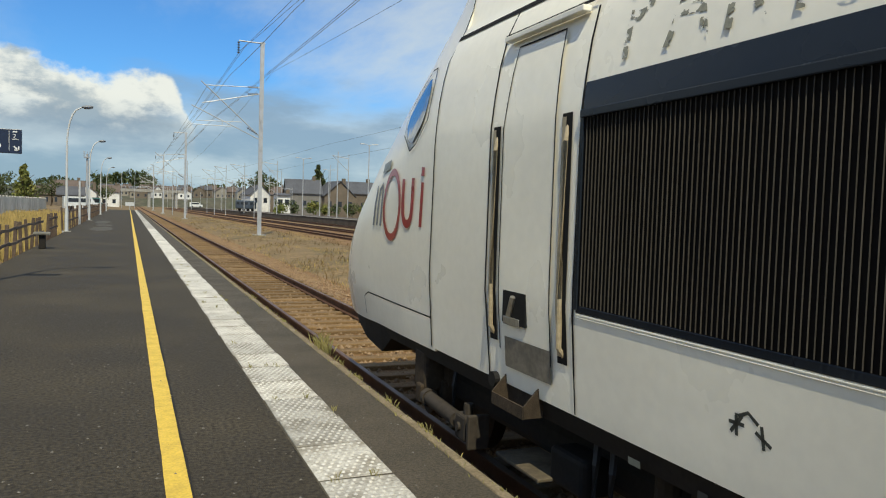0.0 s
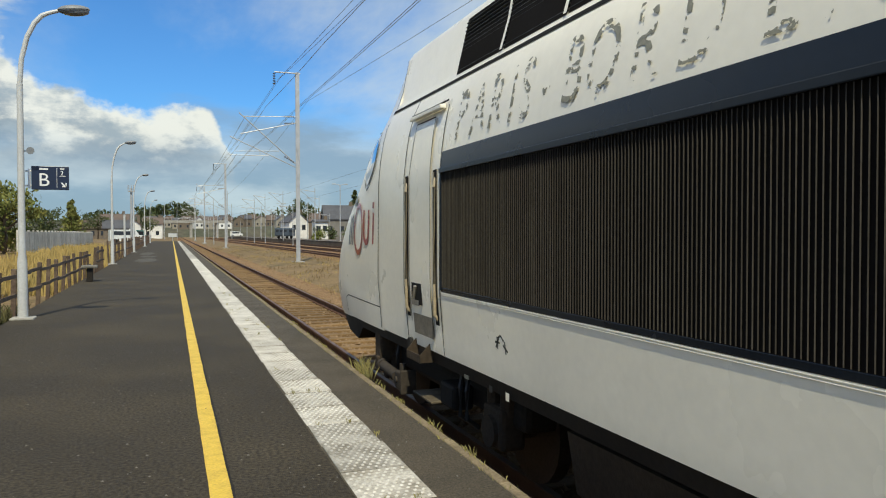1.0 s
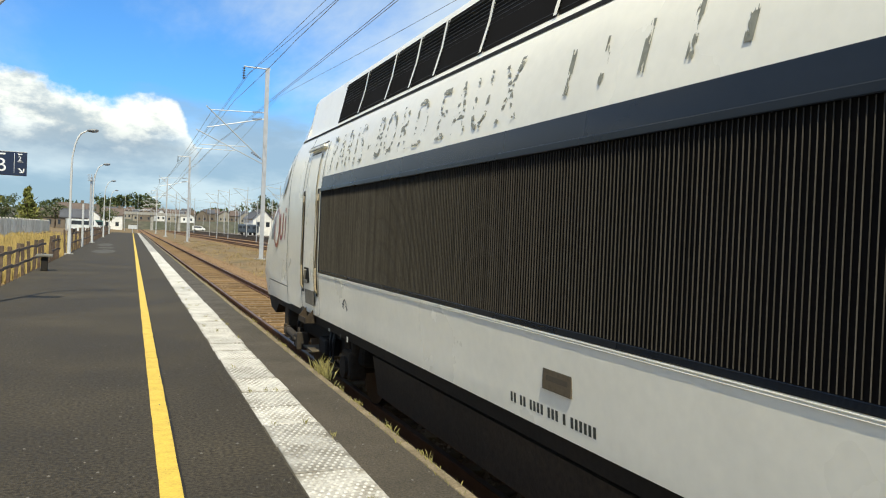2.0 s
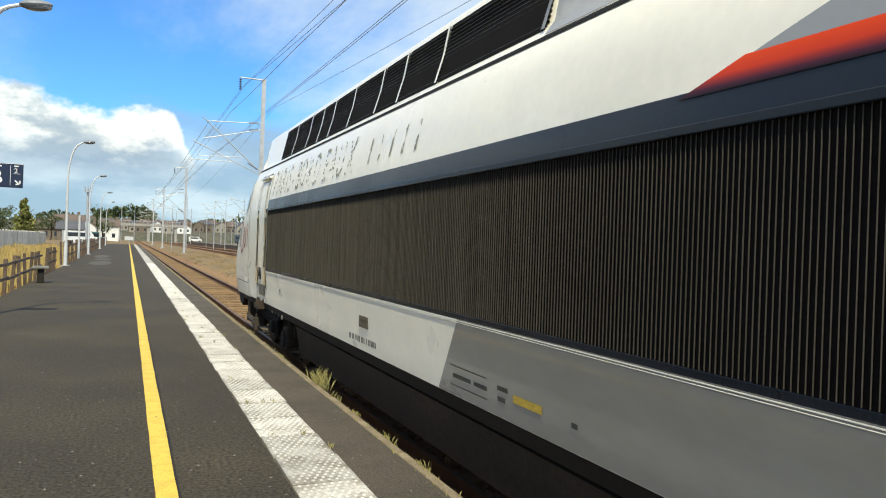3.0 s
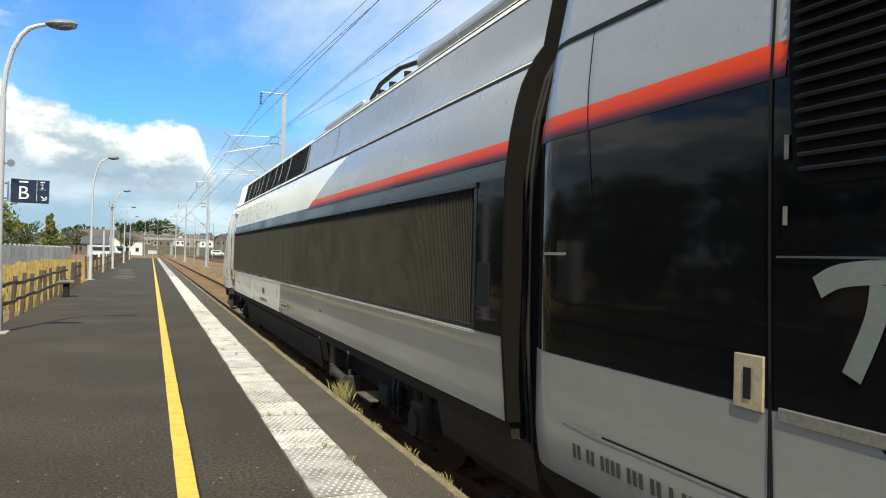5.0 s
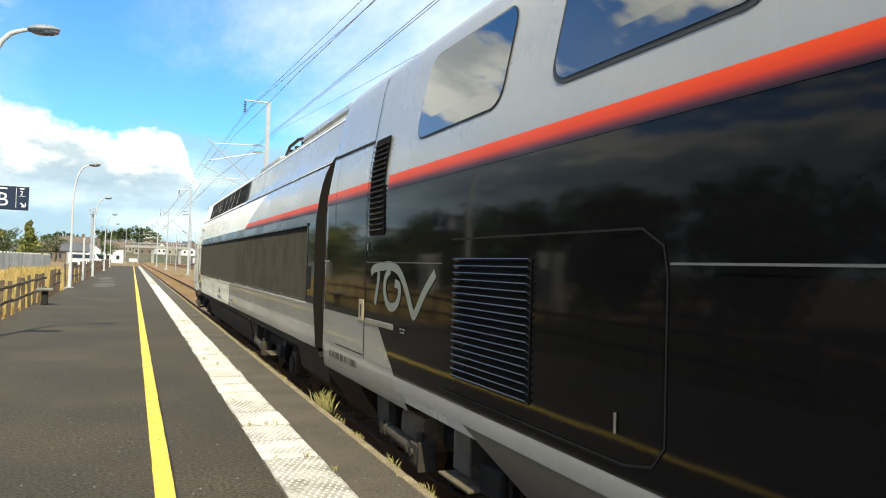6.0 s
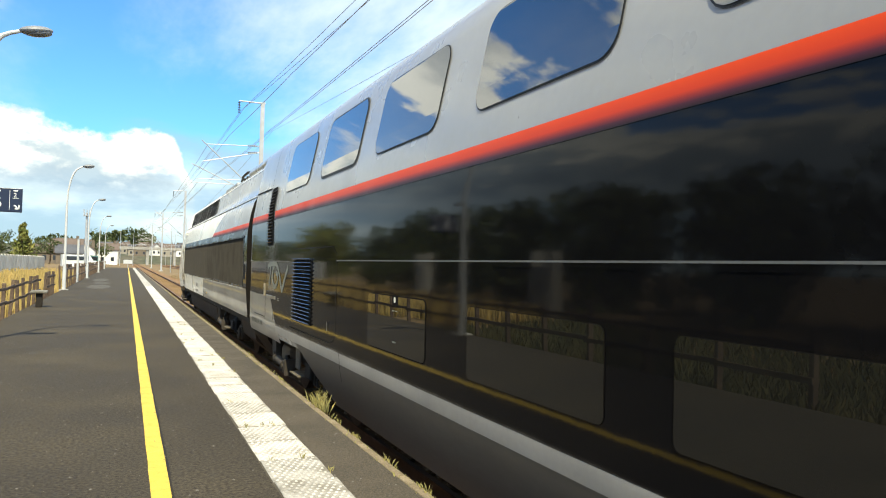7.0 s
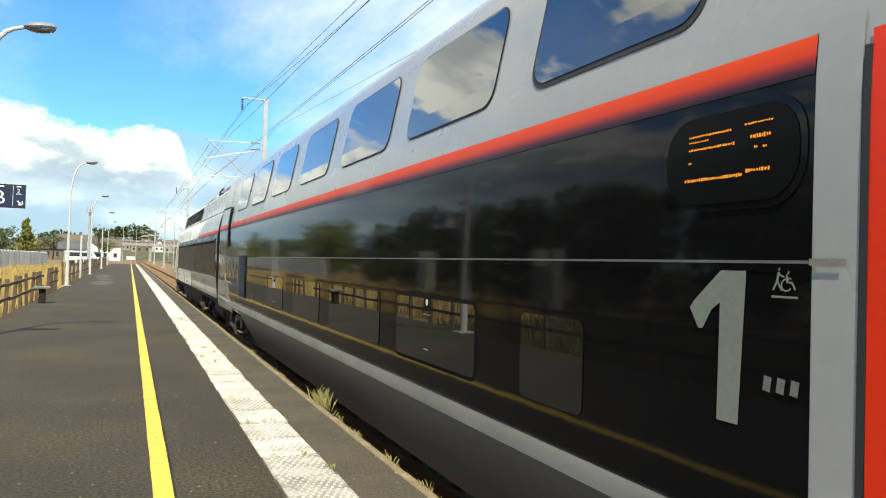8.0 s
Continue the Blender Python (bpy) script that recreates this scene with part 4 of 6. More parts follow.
    seam("end_joint", trailer_w, [(19.10, 1.12), (19.08, 1.6), (19.05, 2.9), (19.0, 3.38), (18.92, 4.0), (18.90, 4.15)], tr, 0.016, 0.010)
    seam("small_joint", trailer_w, [(17.85, 2.4), (17.72, 3.33)], tr, 0.01, 0.010)
    seam("door_joint", trailer_w, [(17.9, 1.16), (19.08, 1.16), (19.08, 1.62)], tr, 0.012, 0.010)
    seam("bright_moulding", trailer_w, [(19.1, 2.085), (21.05, 2.085)], tr, 0.008, 0.010, DIMTRIM)
    seam("bright_moulding", trailer_w, [(23.6, 2.10), (35.70, 2.10)], tr, 0.011, 0.012, material("grey_trim", (0.13, 0.135, 0.135), 0.4))
    seam("moulding_end", trailer_w, [(35.66, 2.10), (35.80, 2.10)], tr, 0.024, 0.016, STEEL)
    seam("bright_moulding", trailer_w, [(17.36, 2.09), (17.62, 2.09)], tr, 0.016, 0.010, MARKGREY)
    seam("skirt_joint", trailer_w, [(23.76, 0.78), (23.76, 1.1)], tr, 0.014, 0.010)
    for a, b in (((17.62, 1.18), (18.0, 1.16)), ((19.2, 1.14), (20.0, 1.12))):
        seam("edge_moulding", trailer_w, [a, b], tr, 0.016, 0.011, MARKGREY)
    # tall vent by the end
    bm = rounded(bmesh.new(), trailer_w, 2.34, 3.30, 19.18, 19.65, 0.05, 0.012, -0.10)
    v = part("side_vent", bm, LOUVRE_BACK, tr, "tall dark ventilation grille")
    bm = bmesh.new()
    for k in range(17):
        z = 2.40 + k * 0.052
        w = trailer_w(19, z)
        bmesh.ops.create_cube(bm, size=1.0, matrix=pose(-(w + 0.022), -(19.415 - 0.10 * (z - 2.34)), z, 0, -30, 0) @ Matrix.Diagonal((0.03, 0.39, 0.012, 1)))
    part("vent_blade", bm, BODY_NAVY, v)
    # equipment hatch with grille
    seam("hatch_joint", trailer_w, [(21.22, 2.26), (23.4, 2.26), (23.55, 2.18), (23.58, 2.05), (23.58, 1.3), (23.5, 1.2), (23.3, 1.16), (21.1, 1.16)], tr, 0.012, 0.009)
    band("hatch_grille", trailer_w, TRAILER, 1.27, 2.12, 21.30, 22.40, LOUVRE_BACK, tr, 0.010, 1, "black louvred equipment grille")
    g = tr.children[-1]
    for k in range(18):
        z = 1.285 + k * 0.0485
        bm = bmesh.new()
        bmesh.ops.create_cube(bm, size=1.0, matrix=pose(-(trailer_w(22, z) + 0.022), -21.85, z, 0, 40, 0) @ Matrix.Diagonal((0.034, 1.08, 0.008, 1)))
        part("slat", bm, BODY_NAVY, g)
    # upper windows
    for s0, s1 in ((20.25, 21.83), (22.47, 24.08), (24.66, 26.25), (26.93, 28.58), (29.18, 30.90), (31.38, 33.08), (33.60, 35.05)):
        b = 0.022 if s0 in (22.47, 33.60) else 0.004
        bm = rounded(bmesh.new(), trailer_w, 3.13 - b, 3.865 + b * 0.6, s0 - b, s1 + b, 0.165, 0.006, 0.0)
        wn = part("window", bm, RUBBER, tr, "upper-deck window with rounded corners")
        part("pane", rounded(bmesh.new(), trailer_w, 3.14, 3.855, s0 + 0.008, s1 - 0.008, 0.15, 0.011, 0.0), GLASS, wn)
    # lower windows
    for s0, s1 in ((24.78, 26.26), (27.03, 28.60), (29.10, 30.97), (31.45, 33.02), (33.65, 34.30)):
        b = {24.78: 0.010, 31.45: 0.028}.get(s0, 0.003)
        bm = rounded(bmesh.new(), trailer_w, 1.30 - b, 1.79 + b, s0 - b, s1 + b, 0.055 + b, 0.006, 0.0)
        wn = part("window", bm, LOUVRE_BACK, tr, "lower-deck flush dark window")
        q = {24.78: 25.56, 31.45: 32.16}.get(s0)
        if q:
            part("release_plate", rounded(bmesh.new(), trailer_w, 1.705, 1.80, q - 0.07, q + 0.07, 0.012, 0.012), LOUVRE_BACK, wn, "black plate of the emergency release")
            part("release_dot", rounded(bmesh.new(), trailer_w, 1.735, 1.787, q - 0.026, q + 0.026, 0.0259, 0.014), BODY_WHITE, wn, "round white emergency release mark")
            for a, b, z in ((-0.07, -0.015, 1.665), (0.0, 0.02, 1.665), (0.032, 0.07, 1.665), (-0.05, 0.04, 1.395)):
                seam("text_bar", trailer_w, [(q + a, z), (q + b, z)], wn, 0.010, 0.0125, MARKGREY)
        part("pane", rounded(bmesh.new(), trailer_w, 1.30, 1.79, s0, s1, 0.05, 0.010, 0.0), LOWGLASS, wn)
    # destination display
    part("display_surround", rounded(bmesh.new(), trailer_w, 2.30, 2.72, 34.89, 35.64, 0.17, 0.009), BODY_BLACK, tr)
    ds = part("display", rounded(bmesh.new(), trailer_w, 2.33, 2.69, 34.92, 35.61, 0.15, 0.013), SOOTGLASS, tr, "destination display with amber rows")
    amber = material("amber_led", (0.9, 0.28, 0.02), 0.5, glow=0.4)
    rnd = random.Random(31)
    for z, a, b, h in ((2.612, 35.06, 35.29, 0.009), (2.590, 35.06, 35.17, 0.007), (2.558, 35.06, 35.31, 0.011), (2.505, 35.06, 35.075, 0.010), (2.432, 35.04, 35.35, 0.013),
                       (2.622, 35.36, 35.50, 0.008), (2.570, 35.39, 35.48, 0.016), (2.530, 35.41, 35.425, 0.010), (2.528, 35.45, 35.465, 0.010), (2.444, 35.37, 35.48, 0.014)):
        s = a
        while s < b:
            w = rnd.uniform(0.004, 0.010)
            seam("led_bar", trailer_w, [(s, z), (s + w, z + rnd.uniform(-0.002, 0.002))], ds, h * rnd.uniform(0.6, 1.1), 0.017, amber)
            s += w + rnd.uniform(0.003, 0.006)
    # class numeral and marks
    bm = bmesh.new()
    strip(bm, trailer_w, [(1.48, 35.235, 35.345), (2.065, 35.245, 35.375)], 0.008, 1)
    strip(bm, trailer_w, [(1.83, 35.125, 35.15), (1.91, 35.075, 35.20), (1.94, 35.10, 35.246), (2.065, 35.245, 35.246)], 0.008, 1)
    part("class_numeral", bm, MARKGREY, tr, "large pale numeral one")
    for q in (35.465, 35.525, 35.585):
        seam("small_mark", trailer_w, [(q, 1.66), (q + 0.034, 1.655)], tr, 0.055, 0.008, DIMMARK)
    # access symbol: an attendant behind a wheelchair, underlined
    ring = [(35.561 + 0.022 * math.cos(k * 0.5236), 2.018 + 0.021 * math.sin(k * 0.5236)) for k in range(2, 12)]
    for pts, wid in ((ring, 0.006), ([(35.562, 2.056), (35.564, 2.028), (35.585, 2.027), (35.600, 2.002)], 0.009), ([(35.563, 2.043), (35.582, 2.041)], 0.006), ([(35.565, 2.062), (35.573, 2.062)], 0.010),
                     ([(35.524, 2.074), (35.533, 2.074)], 0.010), ([(35.528, 2.064), (35.520, 2.032)], 0.011), ([(35.520, 2.032), (35.503, 1.998)], 0.008), ([(35.521, 2.032), (35.541, 1.998)], 0.008),
                     ([(35.527, 2.056), (35.552, 2.046)], 0.006), ([(35.495, 1.975), (35.61, 1.975)], 0.008)):
        seam("access_mark", trailer_w, pts, tr, wid, 0.008, MARKGREY)
    band("grey_pillar", trailer_w, TRAILER, 0.5, 2.92, 35.665, 35.84, BODY_GREY, tr, 0.007, 1)
    seam("door_seal", trailer_w, [(35.85, 0.6), (35.86, 2.8)], tr, 0.03, 0.010, RUBBER)
    dr = band("door", trailer_w, TRAILER, 0.55, 2.85, 35.87, 37.0, BODY_RED, tr, 0.007, 1, "bright red passenger door")
    bm = bmesh.new()
    box(bm, -1.42, -1.36, -37.1, -35.74, 2.965, 2.985, 0.004)
    part("rain_gutter", bm, STEEL, dr)
    # handles and swoosh mark by the end
    bm = bmesh.new()
    side_box(bm, trailer_w, 18.90, 19.05, 1.50, 1.71, 0.0, 0.014)
    h = part("latch", bm, BRASS, tr, "worn metal latch plate")
    seam("latch_slot", lambda s, z: trailer_w(19, 1.6) + 0.012, [(18.975, 1.54), (18.975, 1.66)], h, 0.04, 0.006)
    bm = bmesh.new()
    side_box(bm, trailer_w, 19.12, 19.95, 1.485, 1.535, 0.0, 0.012)
    part("step_rail", bm, STEEL, tr)
    seam("swoosh_mark", trailer_w, [(19.28, 1.98), (19.38, 2.025), (19.6, 2.045), (19.85, 2.055), (20.08, 2.01), (20.28, 1.86), (20.44, 1.67), (20.52, 1.68), (20.70, 1.85), (20.92, 2.01)], tr, 0.080, 0.009, MARKGREY, True)
    seam("swoosh_mark", trailer_w, [(19.52, 2.0), (19.50, 1.88), (19.42, 1.69)], tr, 0.075, 0.009, MARKGREY, True)
    seam("swoosh_mark", trailer_w, [(19.98, 1.90), (20.1, 1.88), (20.1, 1.78), (20.0, 1.70), (19.85, 1.69), (19.74, 1.76), (19.70, 1.86), (19.74, 1.96), (19.85, 2.02)], tr, 0.075, 0.009, MARKGREY, True)
    s = 17.72
    for count in (2, 2, 4, 3, 2, 1, 5):
        for _ in range(count):
            seam("number_bar", trailer_w, [(s, 1.03), (s + 0.03, 1.03)], tr, 0.075, 0.009, MARK)
            s += 0.046
        s += 0.04
    for s, z, w in ((20.14, 1.515, 0.05), (20.21, 1.515, 0.06), (20.15, 1.485, 0.04), (20.20, 1.487, 0.06)):
        seam("small_mark", trailer_w, [(s, z), (s + w, z)], tr, 0.014, 0.009, MARKGREY)
    for s, z0, z1 in ((23.23, 1.29, 1.39), (19.14, 2.20, 2.27), (19.14, 2.44, 2.53)):
        seam("hatch_latch", trailer_w, [(s, z0), (s, z1)], tr, 0.022, 0.013, SCUFFED)
    return tr


power_car = build_power_car()
carriage = build_trailer()


# ---- other lines and the far platform ----
side = thing("railway_track", "rusty railway track beside the far platform", "railway track", group="tracks", kind="structure")
SIDE_TURN, SIDE_X = 0.95, 27.9


def side_place(u, v):
    """u metres from the far platform's edge, v metres along it."""
    a = radians(SIDE_TURN)
    return SIDE_X + u * math.cos(a) - v * math.sin(a), v * math.cos(a) + u * math.sin(a)


for u in (-1.6, -3.1, -6.6, -8.1, -11.0, -12.5):
    x, y = side_place(u, 20)
    part("rail", rail_mesh(330), [RAIL, RAILTOP], side, at_pose=pose(x, y, -0.74, 0, 0, SIDE_TURN))
bm = bmesh.new()
box(bm, 0, 7, 10, 330, -1.1, 0.08, 0.02)
tagged(part("far_platform", bm, material("far_platform_wall", (0.085, 0.066, 0.05), 0.9, grain=(6, 0.3), stain=(0.5, 0.5)), at_pose=pose(SIDE_X, 0, 0, 0, 0, SIDE_TURN)),
       "low brown-walled platform across the tracks", "platform", kind="structure")
bm = bmesh.new()
box(bm, -0.06, 0.55, 10, 330, 0.084, 0.12, 0.01)
tagged(part("far_platform_edge", bm, TACTILE, at_pose=pose(SIDE_X, 0, 0, 0, 0, SIDE_TURN)), "pale edge slabs of the far platform", "platform edge", kind="structure")


# ---- vegetation ----
def leaf_material(name, col, tint):
    return material(name, col, 0.7, grain=(3, 0.45), stain=(0.8, 0.5), tint=tint, spec=0.3)


LEAF = leaf_material("leaves_green", (0.11, 0.13, 0.032), (0.22, 0.20, 0.05))
LEAF_DARK = leaf_material("leaves_dark", (0.055, 0.075, 0.030), (0.095, 0.105, 0.035))
BARK = material("bark", (0.09, 0.065, 0.045), 0.9, grain=(20, 0.4), bump=0.6)


def leaves(bm, centre, r, n, size, rnd, squash=0.85):
    for _ in range(n):
        d = Vector((rnd.gauss(0, 1), rnd.gauss(0, 1), rnd.gauss(0, 1))).normalized() * r * rnd.uniform(0.45, 1.05)
        d.z *= squash
        p = Vector(centre) + d
        q = Euler((rnd.uniform(0, 6.3), rnd.uniform(0, 6.3), rnd.uniform(0, 6.3))).to_matrix()
        s = size * rnd.uniform(0.6, 1.3)
        bm.faces.new([bm.verts.new(p + q @ Vector(c)) for c in ((-s, 0, 0), (0, -s * 0.5, 0.1 * s), (s, 0, 0), (0, s * 0.5, 0.1 * s))])


def tree(x, y, z, h, r, seed, mat, conic=False, label="leafy green tree with an uneven crown", n=1900):
    rnd = random.Random(seed)
    t = thing("tree", label, "tree", pose(x, y, z), group="trees")
    bm = bmesh.new()
    top = h * 0.72
    tube(bm, [(0, 0, -0.3), (0.03 * h, 0, h * 0.2), (0.01 * h, 0.02 * h, h * 0.45), (0, 0, top)], [0.035 * h, 0.028 * h, 0.02 * h, 0.006 * h], 8)
    tips = []
    for i in range(9):
        a = i * 2.4 + rnd.uniform(-0.4, 0.4)
        z0 = h * rnd.uniform(0.25, 0.55)
        rr = r * rnd.uniform(0.5, 0.9)
        tip = (math.cos(a) * rr, math.sin(a) * rr, min(h * 0.9, z0 + h * rnd.uniform(0.12, 0.32)))
        tube(bm, [(0, 0, z0), (tip[0] * 0.5, tip[1] * 0.5, (z0 + tip[2]) / 2 + 0.03 * h), tip], [0.012 * h, 0.008 * h, 0.003 * h], 5)
        tips.append(tip)
    part("trunk", bm, BARK, t)
    bm = bmesh.new()
    clumps = 26 if conic or n < 1500 else 46
    for i in range(clumps):
        if conic:
            zz = h * (0.12 + 0.86 * i / clumps)
            rr = r * (1.05 - zz / h) + 0.1
            a = rnd.uniform(0, 6.3)
            c = (math.cos(a) * rr * 0.5, math.sin(a) * rr * 0.5, zz)
            cr = rr * 0.62 + 0.1
        else:
            if i < len(tips):
                c, cr = tips[i], r * rnd.uniform(0.28, 0.42)
            else:
                a, q = rnd.uniform(0, 6.3), rnd.uniform(0.0, 0.8)
                c = (math.cos(a) * r * q, math.sin(a) * r * q, h * rnd.uniform(0.42, 0.9) if i < 28 else h * rnd.uniform(0.08, 0.45))
                cr = r * rnd.uniform(0.22, 0.4)
        leaves(bm, c, cr, n // clumps, 0.035 * h, rnd)
    tagged(part("crown", bm, mat, t), kind="stuff")
    return t


for i, (x, y, h, r, m, con) in enumerate((
        (-11.6, 62, 5.2, 2.6, LEAF, False), (-13.4, 70, 6.2, 2.8, LEAF, False), (-13.2, 116, 6.3, 1.9, LEAF, True), (-15.6, 108, 5.0, 2.4, LEAF_DARK, False),
        *((-12.0 - (k % 2) * 2.6, 50 - k * 3.5, 3.5 + 0.10 * min(k, 12) + 1.7 * ((k * 7) % 5) / 5, 2.2 + 0.3 * (k % 3), LEAF if k % 6 == 1 else LEAF_DARK, False) for k in range(22)))):
    tree(x, y, 0.0, h, r, 40 + i, m, con, "dark conical evergreen tree" if con else "leafy tree behind the concrete fence", 1900 if con or i < 4 else 3400)
for i, (x, y, z, h, r, con) in enumerate(((45.4, 190, 1.5, 11.5, 3.4, True), (47.5, 196, 1.5, 9, 3.0, False), (34.3, 212, 2.0, 10, 3.6, False), (-7.5, 250, 0.0, 7, 4.0, False), (-18, 210, 0, 7, 4, False))):
    tree(x, y, z, h, r, 80 + i, LEAF_DARK, con, "dark tree among the distant houses", 1100)


def blades(name, spots, mat, label, category, hmin, hmax, seed, width=0.006, lean=0.35):
    rnd = random.Random(seed)
    verts, faces = [], []
    for x, y, z in spots:
        a, h = rnd.uniform(0, 6.3), rnd.uniform(hmin, hmax)
        ll = rnd.uniform(0.05, lean) * h
        b = rnd.uniform(0, 6.3)
        dx, dy = math.cos(a) * width * h / 0.3, math.sin(a) * width * h / 0.3
        k = len(verts)
        verts += [(x - dx, y - dy, z - 0.02), (x + dx, y + dy, z - 0.02), (x + dx * 0.6 + math.cos(b) * ll * 0.4, y + dy * 0.6 + math.sin(b) * ll * 0.4, z + h * 0.6), (x + math.cos(b) * ll, y + math.sin(b) * ll, z + h)]
        faces += [(k, k + 1, k + 2), (k, k + 2, k + 3)]
    me = bpy.data.meshes.new(name)
    me.from_pydata(verts, [], faces)
    me.materials.append(mat)
    return tagged(new(name, me), label, category, kind="stuff")


rnd = random.Random(51)
spots = []
for _ in range(15000):
    y = 17.5 + 66 * rnd.random() ** 1.6
    x = rnd.uniform(-8.5 - (y - 60) * 0.05, left_edge(y) - 0.45)
    if noise.noise((x * 0.4, y * 0.25, 9)) > -0.25:
        spots.append((x, y, ground_height(x, y)))
blades("tall_grass", spots, GRASS, "tall dry yellow grass behind the fence", "grass", 0.25, 0.75, 52, 0.012)
# grass outside the direct view, coloured dark as if shaded, for the train's reflections
spots = []
for _ in range(22000):
    y = rnd.uniform(-6, 17.5)
    x = left_edge(y) - 0.25 - 4.5 * rnd.random() ** 1.5
    spots.append((x, y, ground_height(x, y)))
blades("rough_grass", spots, DARKGRASS, "dark olive rough grass behind the platform fence", "grass", 0.15, 0.40, 58, 0.011, 0.6)
spots = []
for _ in range(16000):
    y = 8 + 110 * rnd.random() ** 1.7
    x = rnd.uniform(5.6, 13.5)
    if noise.noise((x * 0.5, y * 0.2, 4)) > 0.06:
        spots.append((x, y, ground_height(x, y)))
blades("verge_grass", spots, GRASS, "short parched grass between the tracks", "grass", 0.04, 0.15, 53, 0.02, 0.8)
spots = []
for _ in range(16000):
    y = 8 + 110 * rnd.random() ** 1.7
    x = rnd.uniform(5.4, 13.5)
    if noise.noise((x * 0.6, y * 0.3, 14)) > 0.02:
        spots.append((x, y, ground_height(x, y)))
blades("verge_scrub", spots, SOIL, "brown withered scrub between the tracks", "scrub", 0.05, 0.2, 57, 0.02, 0.8)
# weeds on the platform edge
spots = []
for cx, cy, n, sp in ((1.91, 7.75, 70, 0.09), (1.905, 7.5, 40, 0.10)):
    spots += [(cx + rnd.gauss(0, 0.02), cy + rnd.gauss(0, sp), 0.0) for _ in range(n)]
blades("platform_weeds", spots, GREENGRASS, "green and straw weeds growing along the platform edge", "weeds", 0.04, 0.19, 54, 0.0045, 0.7)
spots = []
for cx, cy, n, sp in ((1.90, 6.95, 30, 0.12), (1.89, 6.2, 40, 0.08), (1.89, 5.4, 34, 0.09), (1.89, 9.6, 22, 0.08), (1.89, 12.2, 22, 0.1), (1.89, 4.6, 30, 0.1)):
    spots += [(cx + rnd.gauss(0, 0.012), cy + rnd.gauss(0, sp), 0.0) for _ in range(n)]
blades("platform_weeds", spots, GREENGRASS, "low weeds growing along the platform edge", "weeds", 0.015, 0.055, 56, 0.008, 0.9)
spots = []
for _ in range(1500):
    y = rnd.uniform(2, 40)
    spots.append((rnd.choice((EDGE - 0.075 + rnd.gauss(0, 0.008), EDGE - 0.01, EDGE - 0.02)), y, 0.0))
for _ in range(26):
    y0, x0 = rnd.uniform(3.2, 22), rnd.choice((0.975, 1.405, 1.19, 1.06, 1.3))
    y0 = round((y0 + 6.3) / 0.6) * 0.6 - 6.3 if 0.99 < x0 < 1.39 else y0
    spots += [(x0 + rnd.gauss(0, 0.012), y0 + rnd.gauss(0, 0.04), 0.004) for _ in range(14)]
blades("joint_moss", spots, GREENGRASS, "small weeds and moss in the slab joints", "weeds", 0.01, 0.045, 55, 0.02, 0.9)
# loose stones in the track bed
rnd = random.Random(61)
verts, faces = [], []
for _ in range(20000):
    y = 4 + 60 * rnd.random() ** 1.5
    x = rnd.uniform(2.0, 5.9)
    s = rnd.uniform(0.02, 0.05)
    z = -0.785 + rnd.uniform(-0.01, 0.05)
    k = len(verts)
    a = rnd.uniform(0, 6.3)
    verts += [(x + s * math.cos(a + q), y + s * math.sin(a + q), z - 0.01) for q in (0, 1.5, 3.2, 4.6)] + [(x, y, z + s * rnd.uniform(0.4, 0.9))]
    faces += [(k, k + 1, k + 4), (k + 1, k + 2, k + 4), (k + 2, k + 3, k + 4), (k + 3, k, k + 4)]
me = bpy.data.meshes.new("ballast_stones")
me.from_pydata(verts, [], faces)
me.materials.append(STONE)
tagged(new("ballast_stones", me), "loose rust-brown ballast stones between the sleepers", "ballast", kind="stuff")
bm = bmesh.new()
prism(bm, [(1.7, -0.95), (1.85, -0.785), (5.4, -0.78), (6.0, -0.95)], -12, 400)
tagged(part("ballast_bed", bm, BALLAST), "rust-brown ballast bed of the track", "ballast bed", kind="structure")


# ---- platform furniture ----
LAMPGREY = material("lamp_grey_paint", (0.52, 0.53, 0.53), 0.45, grain=(30, 0.1), stain=(2, 0.2), tint=(0.36, 0.36, 0.35))
LAMPGLASS = material("lamp_bowl", (0.16, 0.17, 0.19), 0.15, coat=0.5)
LAMPHEAD = material("lamp_head_grey", (0.20, 0.215, 0.235), 0.5, grain=(30, 0.1), stain=(4, 0.2))
RUSTFENCE = material("rust_brown_fence", (0.075, 0.050, 0.036), 0.85, grain=(18, 0.35), stain=(2.5, 0.4), tint=(0.15, 0.11, 0.075), bump=0.4, vary=0.25)
CONCRETE = material("weathered_concrete", (0.36, 0.35, 0.32), 0.9, grain=(18, 0.2), stain=(1.3, 0.4), tint=(0.20, 0.19, 0.165), bump=0.4, vary=0.15)


